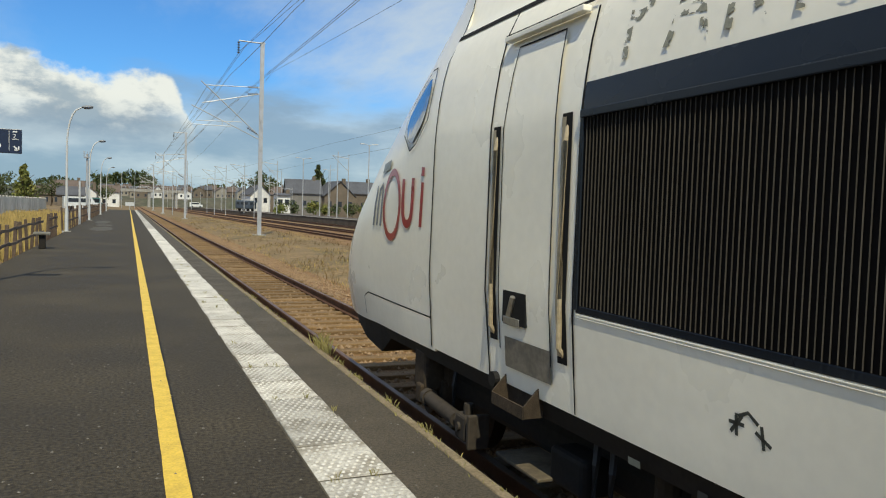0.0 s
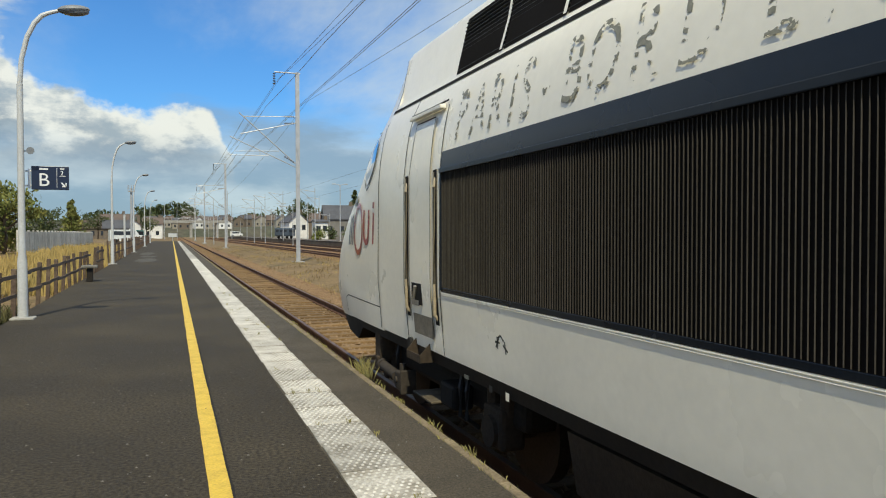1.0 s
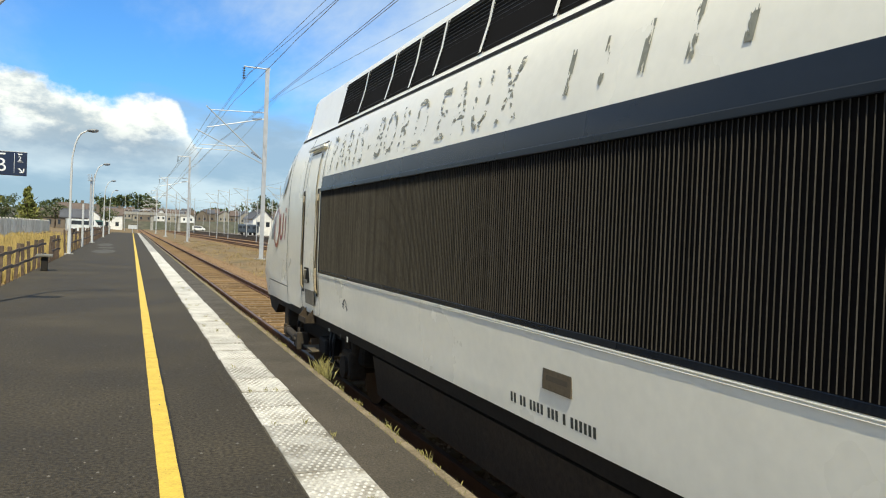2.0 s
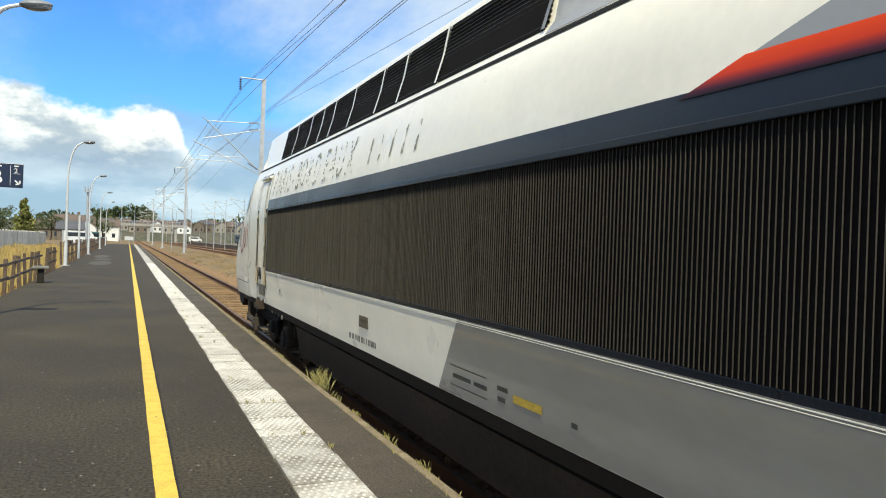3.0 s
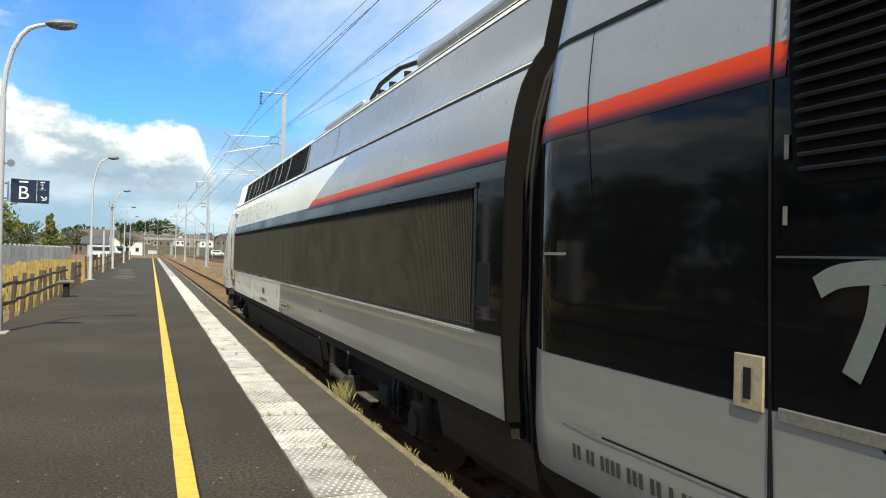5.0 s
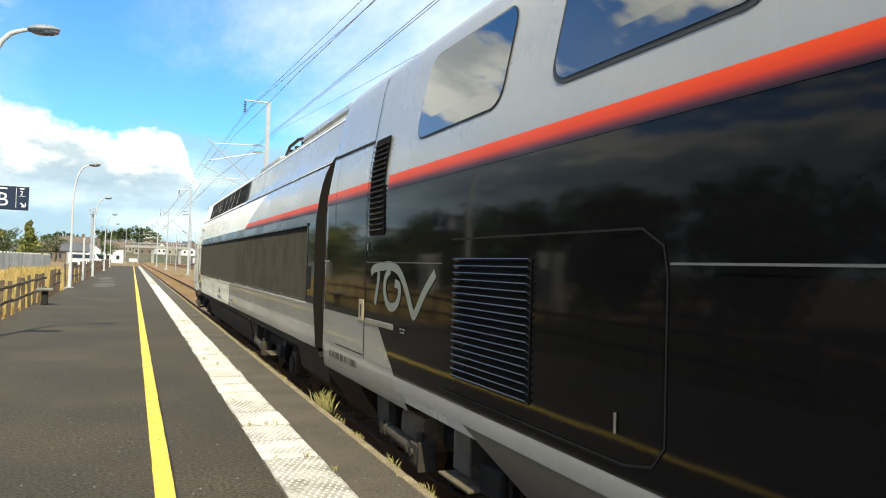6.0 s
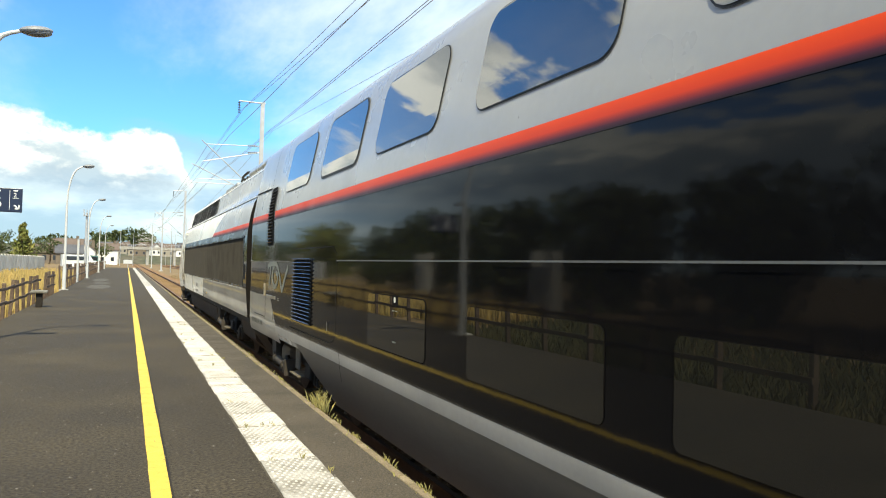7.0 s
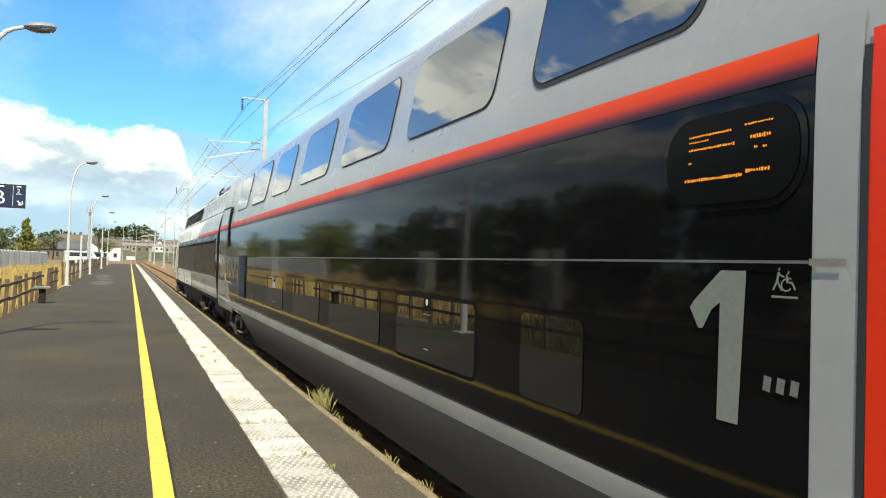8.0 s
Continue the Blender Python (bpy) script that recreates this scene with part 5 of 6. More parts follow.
def street_lamp(x, y, h):
    lp = thing("street_lamp", "pale grey curved-arm platform lamp on a concrete foot", "street lamp", pose(x, y, 0), group="platform lamps")
    bm = bmesh.new()
    tube(bm, [(0, 0, 0.03), (0, 0, 1.0), (0, 0, 1.15), (0, 0, 2.6), (0, 0, 4.1)], [0.085, 0.08, 0.062, 0.055, 0.05], 12)
    part("pole", bm, LAMPGREY, lp, smooth=True)
    bm = bmesh.new()
    k = h - 4.1
    tube(bm, [(0, 0, 4.1)] + [(0.52 * (1 - math.cos(a)), 0, 4.1 + k * 0.93 * math.sin(a)) for a in (0.35, 0.7, 1.0, 1.25, 1.45)] + [(0.63, 0, h - 0.045)], [0.042] * 5 + [0.036, 0.032], 10)
    part("arm", bm, LAMPGREY, lp, smooth=True)
    bm = bmesh.new()
    bmesh.ops.create_uvsphere(bm, u_segments=16, v_segments=8, radius=1.0, matrix=pose(0.86, 0, h - 0.01, 0, -6, 0) @ Matrix.Diagonal((0.27, 0.13, 0.085, 1)))
    part("lamp_head", bm, LAMPHEAD, lp, smooth=True)
    hd = lp.children[-1]
    bm = bmesh.new()
    bmesh.ops.create_uvsphere(bm, u_segments=14, v_segments=6, radius=1.0, matrix=pose(0.90, 0, h - 0.055, 0, -6, 0) @ Matrix.Diagonal((0.22, 0.11, 0.06, 1)))
    part("bowl", bm, LAMPGLASS, hd, smooth=True)
    bm = bmesh.new()
    box(bm, -0.19, 0.19, -0.19, 0.19, -0.05, 0.03, 0.015)
    part("foot", bm, CONCRETE, lp)
    return lp


for x, y, h in ((-2.46, 14.65, 5.48), (-2.71, 39.2, 5.95), (-2.78, 62.7, 6.1), (-2.87, 89.9, 6.3), (-3.11, 121.6, 6.6)):
    street_lamp(x, y, h)


def platform_sign(x, y, z):
    navy = material("sign_navy", (0.010, 0.018, 0.048), 0.35, coat=0.3, grain=(20, 0.05))
    white = material("sign_white", (0.78, 0.78, 0.78), 0.5, grain=(20, 0.03))
    sg = thing("platform_sign", "navy sector sign with a white letter B on a lamp post", "sign", pose(x, y, z), kind="")
    bm = bmesh.new()
    box(bm, 0, 0.60, -0.03, 0.03, -0.21, 0.21, 0.008)
    panel = part("panel", bm, navy, sg)
    up = Matrix.Rotation(radians(90), 4, "X")
    lettering("letter", "B", 0.33, white, panel, Matrix.Translation((0.20, -0.034, -0.045)) @ up)
    lettering("number", "2", 0.11, white, panel, Matrix.Translation((0.49, -0.034, 0.085)) @ up)
    for x0, x1, z0, z1 in ((0.13, 0.27, 0.145, 0.172), (0.46, 0.53, 0.155, 0.175), (0.405, 0.411, -0.17, 0.18), (0.45, 0.55, 0.03, 0.036)):
        bm = bmesh.new()
        box(bm, x0, x1, -0.036, -0.031, z0, z1)
        part("bar", bm, white, panel)
    bm = bmesh.new()
    for pts in ([(0.47, -0.09), (0.485, -0.075), (0.54, -0.13), (0.525, -0.145)], [(0.545, -0.085), (0.565, -0.085), (0.565, -0.16), (0.545, -0.16)], [(0.49, -0.14), (0.565, -0.14), (0.565, -0.16), (0.49, -0.16)]):
        bm.faces.new([bm.verts.new((px, -0.035, pz)) for px, pz in pts])
    part("arrow", bm, white, panel)
    bm = bmesh.new()
    for zz in (0.12, -0.14):
        rod(bm, (-0.10, 0, zz), (0.01, 0, zz), 0.016)
    box(bm, -0.055, -0.015, -0.02, 0.02, -0.19, 0.16, 0.004)
    part("bracket", bm, white, sg)
    return sg


platform_sign(-2.33, 14.85, 2.49)
spk = thing("loudspeaker", "small round grey loudspeaker on the lamp post", "loudspeaker", pose(-2.31, 14.72, 2.95))
bm = bmesh.new()
rod(bm, (0, -0.08, 0), (0, 0.06, 0), 0.065, 0.04, 14)
part("horn", bm, LAMPHEAD, spk)
bm = bmesh.new()
rod(bm, (-0.14, 0, 0), (-0.02, 0, 0), 0.012)
part("bracket", bm, GALV, spk)


def fence(name, y0, y1, gap, h, label):
    fn = thing(name, label, "fence", kind="")
    rnd = random.Random(int(y0))
    y = y0
    posts = []
    while y <= y1:
        posts.append((left_edge(y) - 0.22, y))
        y += gap
    bm = bmesh.new()
    box(bm, -0.045, 0.045, -0.035, 0.035, -0.4, h, 0.012)
    me = bpy.data.meshes.new("post")
    bm.to_mesh(me)
    bm.free()
    me.materials.append(RUSTFENCE)
    for x, y in posts:
        share("post", me, fn, pose(x, y, rnd.uniform(-0.05, 0.05), rnd.uniform(-2.5, 2.5), rnd.uniform(-4, 4), rnd.uniform(-5, 5)))
    for zz in (h * 0.36, h * 0.80):
        for (xa, ya), (xb, yb) in zip(posts, posts[1:]):
            bm = bmesh.new()
            a, b = Vector((xa + 0.07, ya - 0.06, zz + rnd.uniform(-0.03, 0.03))), Vector((xb + 0.07, yb + 0.06, zz + rnd.uniform(-0.03, 0.03)))
            q = (b - a).to_track_quat("Y", "Z").to_matrix().to_4x4()
            bmesh.ops.create_cube(bm, size=1.0, matrix=Matrix.Translation((a + b) / 2) @ q @ Matrix.Diagonal((0.03, (b - a).length, 0.07, 1)))
            part("fence_rail", bm, RUSTFENCE, fn)
    return fn


fence("fence", 6.0, 31.0, 1.45, 0.86, "rust-brown post-and-rail fence leaning slightly")
fence("fence", 33.0, 37.0, 1.0, 0.92, "short rust-brown fence panel by the platform")
fence("fence", 41.0, 146.0, 1.9, 1.15, "dark brown post fence along the platform")


def bench(x, y):
    b = thing("bench", "low grimy concrete bench slab on dark pedestals", "bench", pose(x, y, 0, 0, 0, 4))
    bm = bmesh.new()
    box(bm, -0.23, 0.23, -0.35, 0.35, 0.42, 0.50, 0.03)
    part("seat", bm, material("grimy_concrete", (0.20, 0.19, 0.165), 0.9, grain=(20, 0.3), stain=(4, 0.5), tint=(0.09, 0.085, 0.07)), b)
    for q in (-0.2, 0.2):
        bm = bmesh.new()
        box(bm, -0.08, 0.10, q - 0.06, q + 0.06, 0, 0.43, 0.02)
        part("pedestal", bm, DARK, b)


bench(-2.42, 25.4)
# patched asphalt and a manhole farther on
PATCH = material("pale_asphalt_patch", (0.078, 0.070, 0.056), 0.9, grain=(60, 0.35), stain=(2, 0.5), bump=0.4, tint=(0.045, 0.040, 0.032))
GRIT = material("pale_grit", (0.15, 0.14, 0.125), 0.9, grain=(120, 0.35), stain=(2, 0.4))
for x0, x1, y0, y1 in ((-1.95, -0.75, 41, 47.5), (-1.9, -0.9, 49, 52.5), (-2.2, -1.2, 54, 62)):
    bm = bmesh.new()
    rnd = random.Random(int(y0))
    n = 22
    cx, cy = (x0 + x1) / 2, (y0 + y1) / 2
    bm.faces.new([bm.verts.new((cx + (x1 - x0) / 2 * math.cos(i * 6.283 / n) * rnd.uniform(0.85, 1.1), cy + (y1 - y0) / 2 * math.sin(i * 6.283 / n) * rnd.uniform(0.85, 1.1), 0.004)) for i in range(n)])
    tagged(part("asphalt_patch", bm, PATCH), "pale worn patch in the asphalt", "patch", kind="structure")
# small litter: pale chips on the asphalt
rnd = random.Random(71)
verts, faces = [], []
for _ in range(900):
    x, y, s = rnd.uniform(-2.4, 1.8), 3 + 22 * rnd.random() ** 1.5, rnd.uniform(0.004, 0.014)
    k = len(verts)
    a = rnd.uniform(0, 6.3)
    verts += [(x + s * math.cos(a + q), y + s * math.sin(a + q), 0.002) for q in (0, 2.1, 4.2)] + [(x, y, 0.004 + s * 0.5)]
    faces += [(k, k + 1, k + 3), (k + 1, k + 2, k + 3), (k + 2, k, k + 3)]
me = bpy.data.meshes.new("grit")
me.from_pydata(verts, [], faces)
me.materials.append(GRIT)
tagged(new("grit", me), "scattered pale grit on the platform", "grit", kind="stuff")

bd = thing("end_board", "small white board on a post at the platform end", "sign", pose(0.15, 149, 0))
bm = bmesh.new()
box(bm, -0.75, 0.75, -0.03, 0.03, 0.75, 1.45, 0.02)
part("board", bm, LAMPGREY, bd)
bm = bmesh.new()
rod(bm, (0, 0, 0), (0, 0, 0.8), 0.05)
part("post", bm, GALV, bd)


# ---- concrete fence on the verge ----
# weathered concrete made lighter: the colour supplies light its shaded face lacks
LIT_PANEL = material("lit_precast_panel", (0.58, 0.56, 0.51), 0.9, grain=(18, 0.2), stain=(1.3, 0.4), tint=(0.36, 0.34, 0.30), bump=0.4, vary=0.15)


def concrete_fence():
    fn = thing("concrete_fence", "grey precast concrete panel fence with stains", "fence")
    a, b = Vector((-4.9 - 2.2, -22, 0)), Vector((-12.2, 134, 0))
    n = 62
    bm = bmesh.new()
    front, back = [], []
    for k in range(9):
        u = 0.10 + k * 0.27
        front += [(u, -0.03), (u + 0.225, -0.03), (u + 0.232, 0.0), (u + 0.263, 0.0)]
    outline = [(y, x) for y, x in front] + [(2.46, 0.035), (0.10, 0.035)]
    lo = [bm.verts.new((x, y, 0)) for y, x in outline]
    hi = [bm.verts.new((x, y, 1.62)) for y, x in outline]
    for i in range(len(outline)):
        j = (i + 1) % len(outline)
        bm.faces.new((lo[i], lo[j], hi[j], hi[i]))
    bm.faces.new(hi)
    bmesh.ops.recalc_face_normals(bm, faces=bm.faces)
    me = bpy.data.meshes.new("panel")
    bm.to_mesh(me)
    bm.free()
    me.materials.append(LIT_PANEL)
    bm = bmesh.new()
    box(bm, -0.07, 0.07, -0.07, 0.07, -0.3, 1.72, 0.015)
    pm = bpy.data.meshes.new("post")
    bm.to_mesh(pm)
    bm.free()
    pm.materials.append(LIT_PANEL)
    d = b - a
    turn = math.degrees(math.atan2(-d.x, d.y))
    for i in range(n):
        p = a + d * i / n
        if p.y < 54:
            continue
        share("panel", me, fn, pose(p.x, p.y, 0.02, 0, 0, turn))
        share("post", pm, fn, pose(p.x, p.y, 0.02, 0, 0, turn))
    return fn


concrete_fence()


# ---- masts and wires ----
INS = material("insulator", (0.10, 0.09, 0.085), 0.3, coat=0.5)


def insulator(bm, a, b, r=0.07, n=5):
    a, b = Vector(a), Vector(b)
    rod(bm, a, b, 0.02)
    for i in range(n):
        p = a + (b - a) * (i + 0.5) / n
        d = (b - a).normalized() * 0.03
        rod(bm, p - d, p + d, r, r * 0.6, 10)


def mast(x, y, z, h, k, label="galvanised catenary mast with two hinged brackets"):
    """k: size of the brackets against those of the nearest mast."""
    ms = thing("catenary_mast", label, "catenary mast", pose(x, y, z), group="catenary masts")
    bm = bmesh.new()
    prism(bm, [(-0.13, -0.11), (0.13, -0.11), (0.13, -0.085), (0.012, -0.085), (0.012, 0.085), (0.13, 0.085), (0.13, 0.11), (-0.13, 0.11), (-0.13, 0.085), (-0.012, 0.085), (-0.012, -0.085), (-0.13, -0.085)], 0.3, -h)
    bmesh.ops.rotate(bm, verts=bm.verts, cent=(0, 0, 0), matrix=Matrix.Rotation(radians(-90), 3, "X"))
    part("post", bm, GALV, ms)
    bm = bmesh.new()
    box(bm, -0.4, 0.4, -0.4, 0.4, -0.3, 0.12, 0.03)
    part("foot", bm, CONCRETE, ms)
    bm = bmesh.new()
    rod(bm, (0.2, 0, h - 0.06), (-1.6 * k, 0, h - 0.05), 0.045)
    ta = part("top_arm", bm, GALV, ms)
    bm = bmesh.new()
    insulator(bm, (-1.6 * k, 0, h - 0.1), (-1.6 * k, 0, h - 0.95 * k), 0.11)
    part("insulator", bm, INS, ta)
    za, zb = h - 3.3 * k, h - 6.1 * k
    bm = bmesh.new()
    rod(bm, (-0.15, 0, za + 0.2), (-3.75 * k, 0, za + 0.05), 0.028)
    rod(bm, (-0.15, 0, za - 0.25), (-3.9 * k, 0.0, za - 1.15 * k), 0.03)
    rod(bm, (-0.15, 0, zb - 0.3), (-4.0 * k, 0, za + 0.3 * k), 0.035)
    rod(bm, (-0.15, 0, zb - 0.3 - 0.25), (-4.6 * k, 0, za - 1.35 * k), 0.03)
    part("bracket", bm, GALV, ms)
    br = ms.children[-1]
    for z0, dz in ((za + 0.2, -0.02), (za - 0.25, -0.06), (zb - 0.3, 0.5)):
        bm = bmesh.new()
        insulator(bm, (-0.25, 0, z0 + dz * 0.15), (-0.95, 0, z0 + dz), 0.085)
        part("insulator", bm, INS, br)
    bm = bmesh.new()
    rod(bm, (-1.3 * k, 0, zb + 0.55 * k), (-4.3 * k, 0, zb + 0.45 * k), 0.022)
    rod(bm, (-2.0 * k, 0, zb + 0.2 * k), (-4.7 * k, 0, zb + 0.18 * k), 0.022)
    rod(bm, (-2.6 * k, 0, zb + 0.5 * k), (-2.6 * k, 0, zb + 0.2 * k), 0.018)
    part("steady_arm", bm, GALV, br)
    return ms


mast(8.40, 52.5, -0.62, 13.4, 1.0)
mast(6.95, 105, -0.6, 11.6, 0.95, "galvanised catenary mast farther along the line")
mast(6.40, 160, -0.6, 11.7, 0.95, "galvanised catenary mast farther along the line")
mast(6.1, 215, -0.6, 11.7, 0.95, "galvanised catenary mast farther along the line")


def wire(name, pts, r=0.014):
    """A wire that sags a little between its supports."""
    bm = bmesh.new()
    out = []
    for a, b in zip(pts, pts[1:]):
        for i in range(8):
            u = i / 8
            p = Vector(a).lerp(Vector(b), u)
            p.z -= 4 * u * (1 - u) * 0.0035 * (Vector(b) - Vector(a)).length
            out.append(p)
    out.append(Vector(pts[-1]))
    tube(bm, out, r, 5)
    return tagged(part(name, bm, INS), "dark overhead line wire above the track", "overhead wire", group="overhead wires")


wire("overhead_wire", [(8.9, -2, 11.95), (6.91, 52.5, 12.05), (5.5, 105, 9.9), (4.9, 160, 10.0), (4.6, 215, 10.0), (4.4, 330, 9.0)], 0.013)
wire("overhead_wire", [(10.2, -2, 12.25), (7.18, 52.5, 12.3), (5.64, 105, 9.85), (5.0, 160, 10.0), (4.7, 215, 10.0)], 0.013)
wire("overhead_wire", [(7.75, -2, 10.55), (6.9, 35, 10.55), (6.4, 54, 10.55), (6.45, 92, 10.5), (5.5, 105, 9.9)], 0.015)
for dx in (0, 0.13):
    wire("overhead_wire", [(9.45 + dx, -2, 10.85), (8.9 + dx, 52.5, 10.85), (7.9 + dx, 80, 10.4), (6.37 + dx, 105, 8.66), (6.1, 160, 8.4), (6.0, 215, 8.0)], 0.015)
wire("overhead_wire", [(4.75, 52.5, 9.4), (3.9, 105, 7.6), (3.4, 160, 7.6), (3.2, 215, 7.6), (3.0, 330, 7.4)])
wire("overhead_wire", [(4.25, 52.5, 6.95), (3.9, 105, 5.9), (3.6, 160, 5.8), (3.4, 215, 5.8), (3.2, 330, 5.8)])
wire("overhead_wire", [(13.6, -2, 10.9), (9.14, 52.5, 10.85), (9.2, 105, 8.6), (9.6, 215, 8.6)], 0.011)
wire("overhead_wire", [(34, 10, 12.5), (22, 90, 9.2), (14, 220, 8.4)], 0.014)
wire("overhead_wire", [(34, 10, 10.4), (22, 90, 7.4), (14, 220, 6.6)], 0.012)
for y in (18.0, 23.5):
    bm = bmesh.new()
    u = (y + 2) / 54.5
    rod(bm, (9.45 - 0.55 * u, y, 10.75), (9.45 - 0.55 * u, y, 13.6), 0.007, n=5)
    tagged(part("dropper", bm, INS), "thin vertical dropper wire on the overhead line", "overhead wire", group="overhead wires")


# ---- poles, lamps and signals across the tracks ----
def pole(x, y, z, h, arm=0.0, double=False, r=0.09):
    p = thing("pole", "thin galvanised railway pole across the tracks", "pole", pose(x, y, z), group="far poles")
    bm = bmesh.new()
    rod(bm, (0, 0, -0.5), (0, 0, h), r, r * 0.7)
    part("shaft", bm, GALV, p)
    if arm:
        bm = bmesh.new()
        rod(bm, (0, 0, h * 0.93), (-arm, 0, h * 0.97), 0.05)
        rod(bm, (0, 0, h * 0.72), (-arm, 0, h * 0.97), 0.045)
        part("bracket", bm, GALV, p)
    if double:
        for q in (-1, 1):
            bm = bmesh.new()
            tube(bm, [(0, 0, h - 0.1), (q * 0.4, 0, h + 0.1), (q * 1.0, 0, h + 0.15)], 0.04)
            box(bm, q * 1.0 - 0.3, q * 1.0 + 0.3, -0.15, 0.15, h + 0.08, h + 0.2, 0.04)
            part("lamp_arm", bm, LAMPGREY, p)
    return p


for x, y, z, h, arm, dbl in ((26.1, 120, 0.4, 9.0, 0, True), (29.2, 110, 0.3, 9.8, 0, False), (25.6, 140, 0.4, 9.6, 3, False), (31.0, 100, 0.3, 10.2, 0, True), (22.4, 160, 0.4, 10, 3, False),
                             (19.5, 190, 0.3, 10, 3, False), (27.5, 200, 0.3, 9, 0, True), (17.0, 230, 0.3, 10, 3, False), (14.5, 260, 0.2, 10, 3, False), (33, 175, 0.3, 10, 3, False),
                             (24, 215, 0.3, 9, 0, False), (30, 240, 0.3, 9, 3, False), (20, 270, 0.3, 9, 0, False), (12, 300, 0.2, 10, 3, False), (38, 150, 0.3, 9, 0, True),
                             (2.0, 300, -0.3, 12, 0, False), (-2.0, 240, -0.3, 11, 0, False), (36.5, 130, 0.3, 11, 3, False), (28.5, 165, 0.3, 8, 0, False)):
    pole(x, y, z, h, arm, dbl)
rnd = random.Random(93)
for i in range(26):
    y = rnd.uniform(115, 330)
    x = y * (0.045 + 0.009 * i + rnd.uniform(-0.004, 0.004))
    pole(x, y, 0.0, rnd.uniform(6.0, 9.5), rnd.choice((0, 0, 2.2)), rnd.random() < 0.15, 0.07)
marker = thing("marker_post", "plain pale grey post at the platform fence", "post", pose(-2.86, 52, 0))
bm = bmesh.new()
rod(bm, (0, 0, -0.1), (0, 0, 2.7), 0.07, 0.065, 10)
part("shaft", bm, LAMPGREY, marker)
part("cap", rod(bmesh.new(), (0, 0, 2.7), (0, 0, 2.76), 0.075, 0.04, 10), LAMPHEAD, marker)
cam_pole = thing("signal_mast", "tall grey railway mast with a cage on top", "mast", pose(-3.75, 80, 0))
bm = bmesh.new()
rod(bm, (0, 0, -0.3), (0, 0, 6.0), 0.13, 0.11, 10)
part("shaft", bm, GALV, cam_pole)
bm = bmesh.new()
for q in range(8):
    a = q * 0.785
    rod(bm, (0.3 * math.cos(a), 0.3 * math.sin(a), 5.7), (0.34 * math.cos(a), 0.34 * math.sin(a), 6.3), 0.02)
rod(bm, (0, 0, 5.65), (0, 0, 5.72), 0.32, n=12)
part("cage", bm, GALV, cam_pole)


# ---- houses, bridge, distance ----
WALLS = [material("render_" + n, c, 0.9, grain=(2, 0.12), stain=(0.3, 0.3)) for n, c in (("cream", (0.30, 0.27, 0.22)), ("white", (0.74, 0.73, 0.70)), ("grey", (0.19, 0.18, 0.165)), ("stone", (0.15, 0.12, 0.09)))]
ROOF = [material("roof_" + n, c, 0.8, grain=(3, 0.2), stain=(0.4, 0.3)) for n, c in (("slate", (0.075, 0.078, 0.09)), ("brown", (0.115, 0.085, 0.07)))]
PANE = material("far_window", (0.03, 0.035, 0.045), 0.1)


def house(x, y, z, w, d, h, rh, wall, roof, turn=0.0, gable_front=False):
    hs = thing("house", "pitched-roof town house beyond the railway", "house", pose(x, y, z, 0, 0, turn), group="distant houses")
    bm = bmesh.new()
    if gable_front:
        prism(bm, [(-w / 2, -z - 1.5), (w / 2, -z - 1.5), (w / 2, h), (0, h + rh), (-w / 2, h)], 0, d)
    else:
        box(bm, -w / 2, w / 2, 0, d, -z - 1.5, h)
        for q in (-w / 2 + 0.01, w / 2 - 0.01):
            bm.faces.new([bm.verts.new(v) for v in ((q, 0, h), (q, d, h), (q, d / 2, h + rh))])
    part("wall", bm, wall, hs)
    bm = bmesh.new()
    t = 0.2
    if gable_front:
        for q in (-1, 1):
            prism(bm, [(0, h + rh + t), (q * (w / 2 + 0.3), h - 0.2 + t), (q * (w / 2 + 0.3), h - 0.2), (0, h + rh + 0.02)], -0.3, d + 0.3)
    else:
        for ya, yb in ((-0.3, d / 2), (d + 0.3, d / 2)):
            vs = [bm.verts.new(v) for v in ((-w / 2 - 0.3, ya, h - 0.2), (w / 2 + 0.3, ya, h - 0.2), (w / 2 + 0.3, yb, h + rh), (-w / 2 - 0.3, yb, h + rh))]
            vt = [bm.verts.new(v.co + Vector((0, 0, t))) for v in vs]
            bm.faces.new(vs[::-1]); bm.faces.new(vt)
            for i in range(4):
                bm.faces.new((vs[i], vs[(i + 1) % 4], vt[(i + 1) % 4], vt[i]))
    rf = part("roof", bm, roof, hs)
    bm = bmesh.new()
    box(bm, w * 0.28, w * 0.28 + 0.8, d / 2 - 0.4, d / 2 + 0.4, h + rh * 0.4, h + rh + 1.0)
    part("chimney", bm, WALLS[3], rf)
    nx = max(2, int(w / 2.6))
    for fl in range(max(1, int(h / 2.7))):
        for i in range(nx):
            wx = -w / 2 + (i + 0.5) * w / nx
            bm = bmesh.new()
            box(bm, wx - 0.5, wx + 0.5, -0.05, 0.05, fl * 2.7 + 0.9, fl * 2.7 + 2.2)
            part("window", bm, PANE, hs)
    return hs


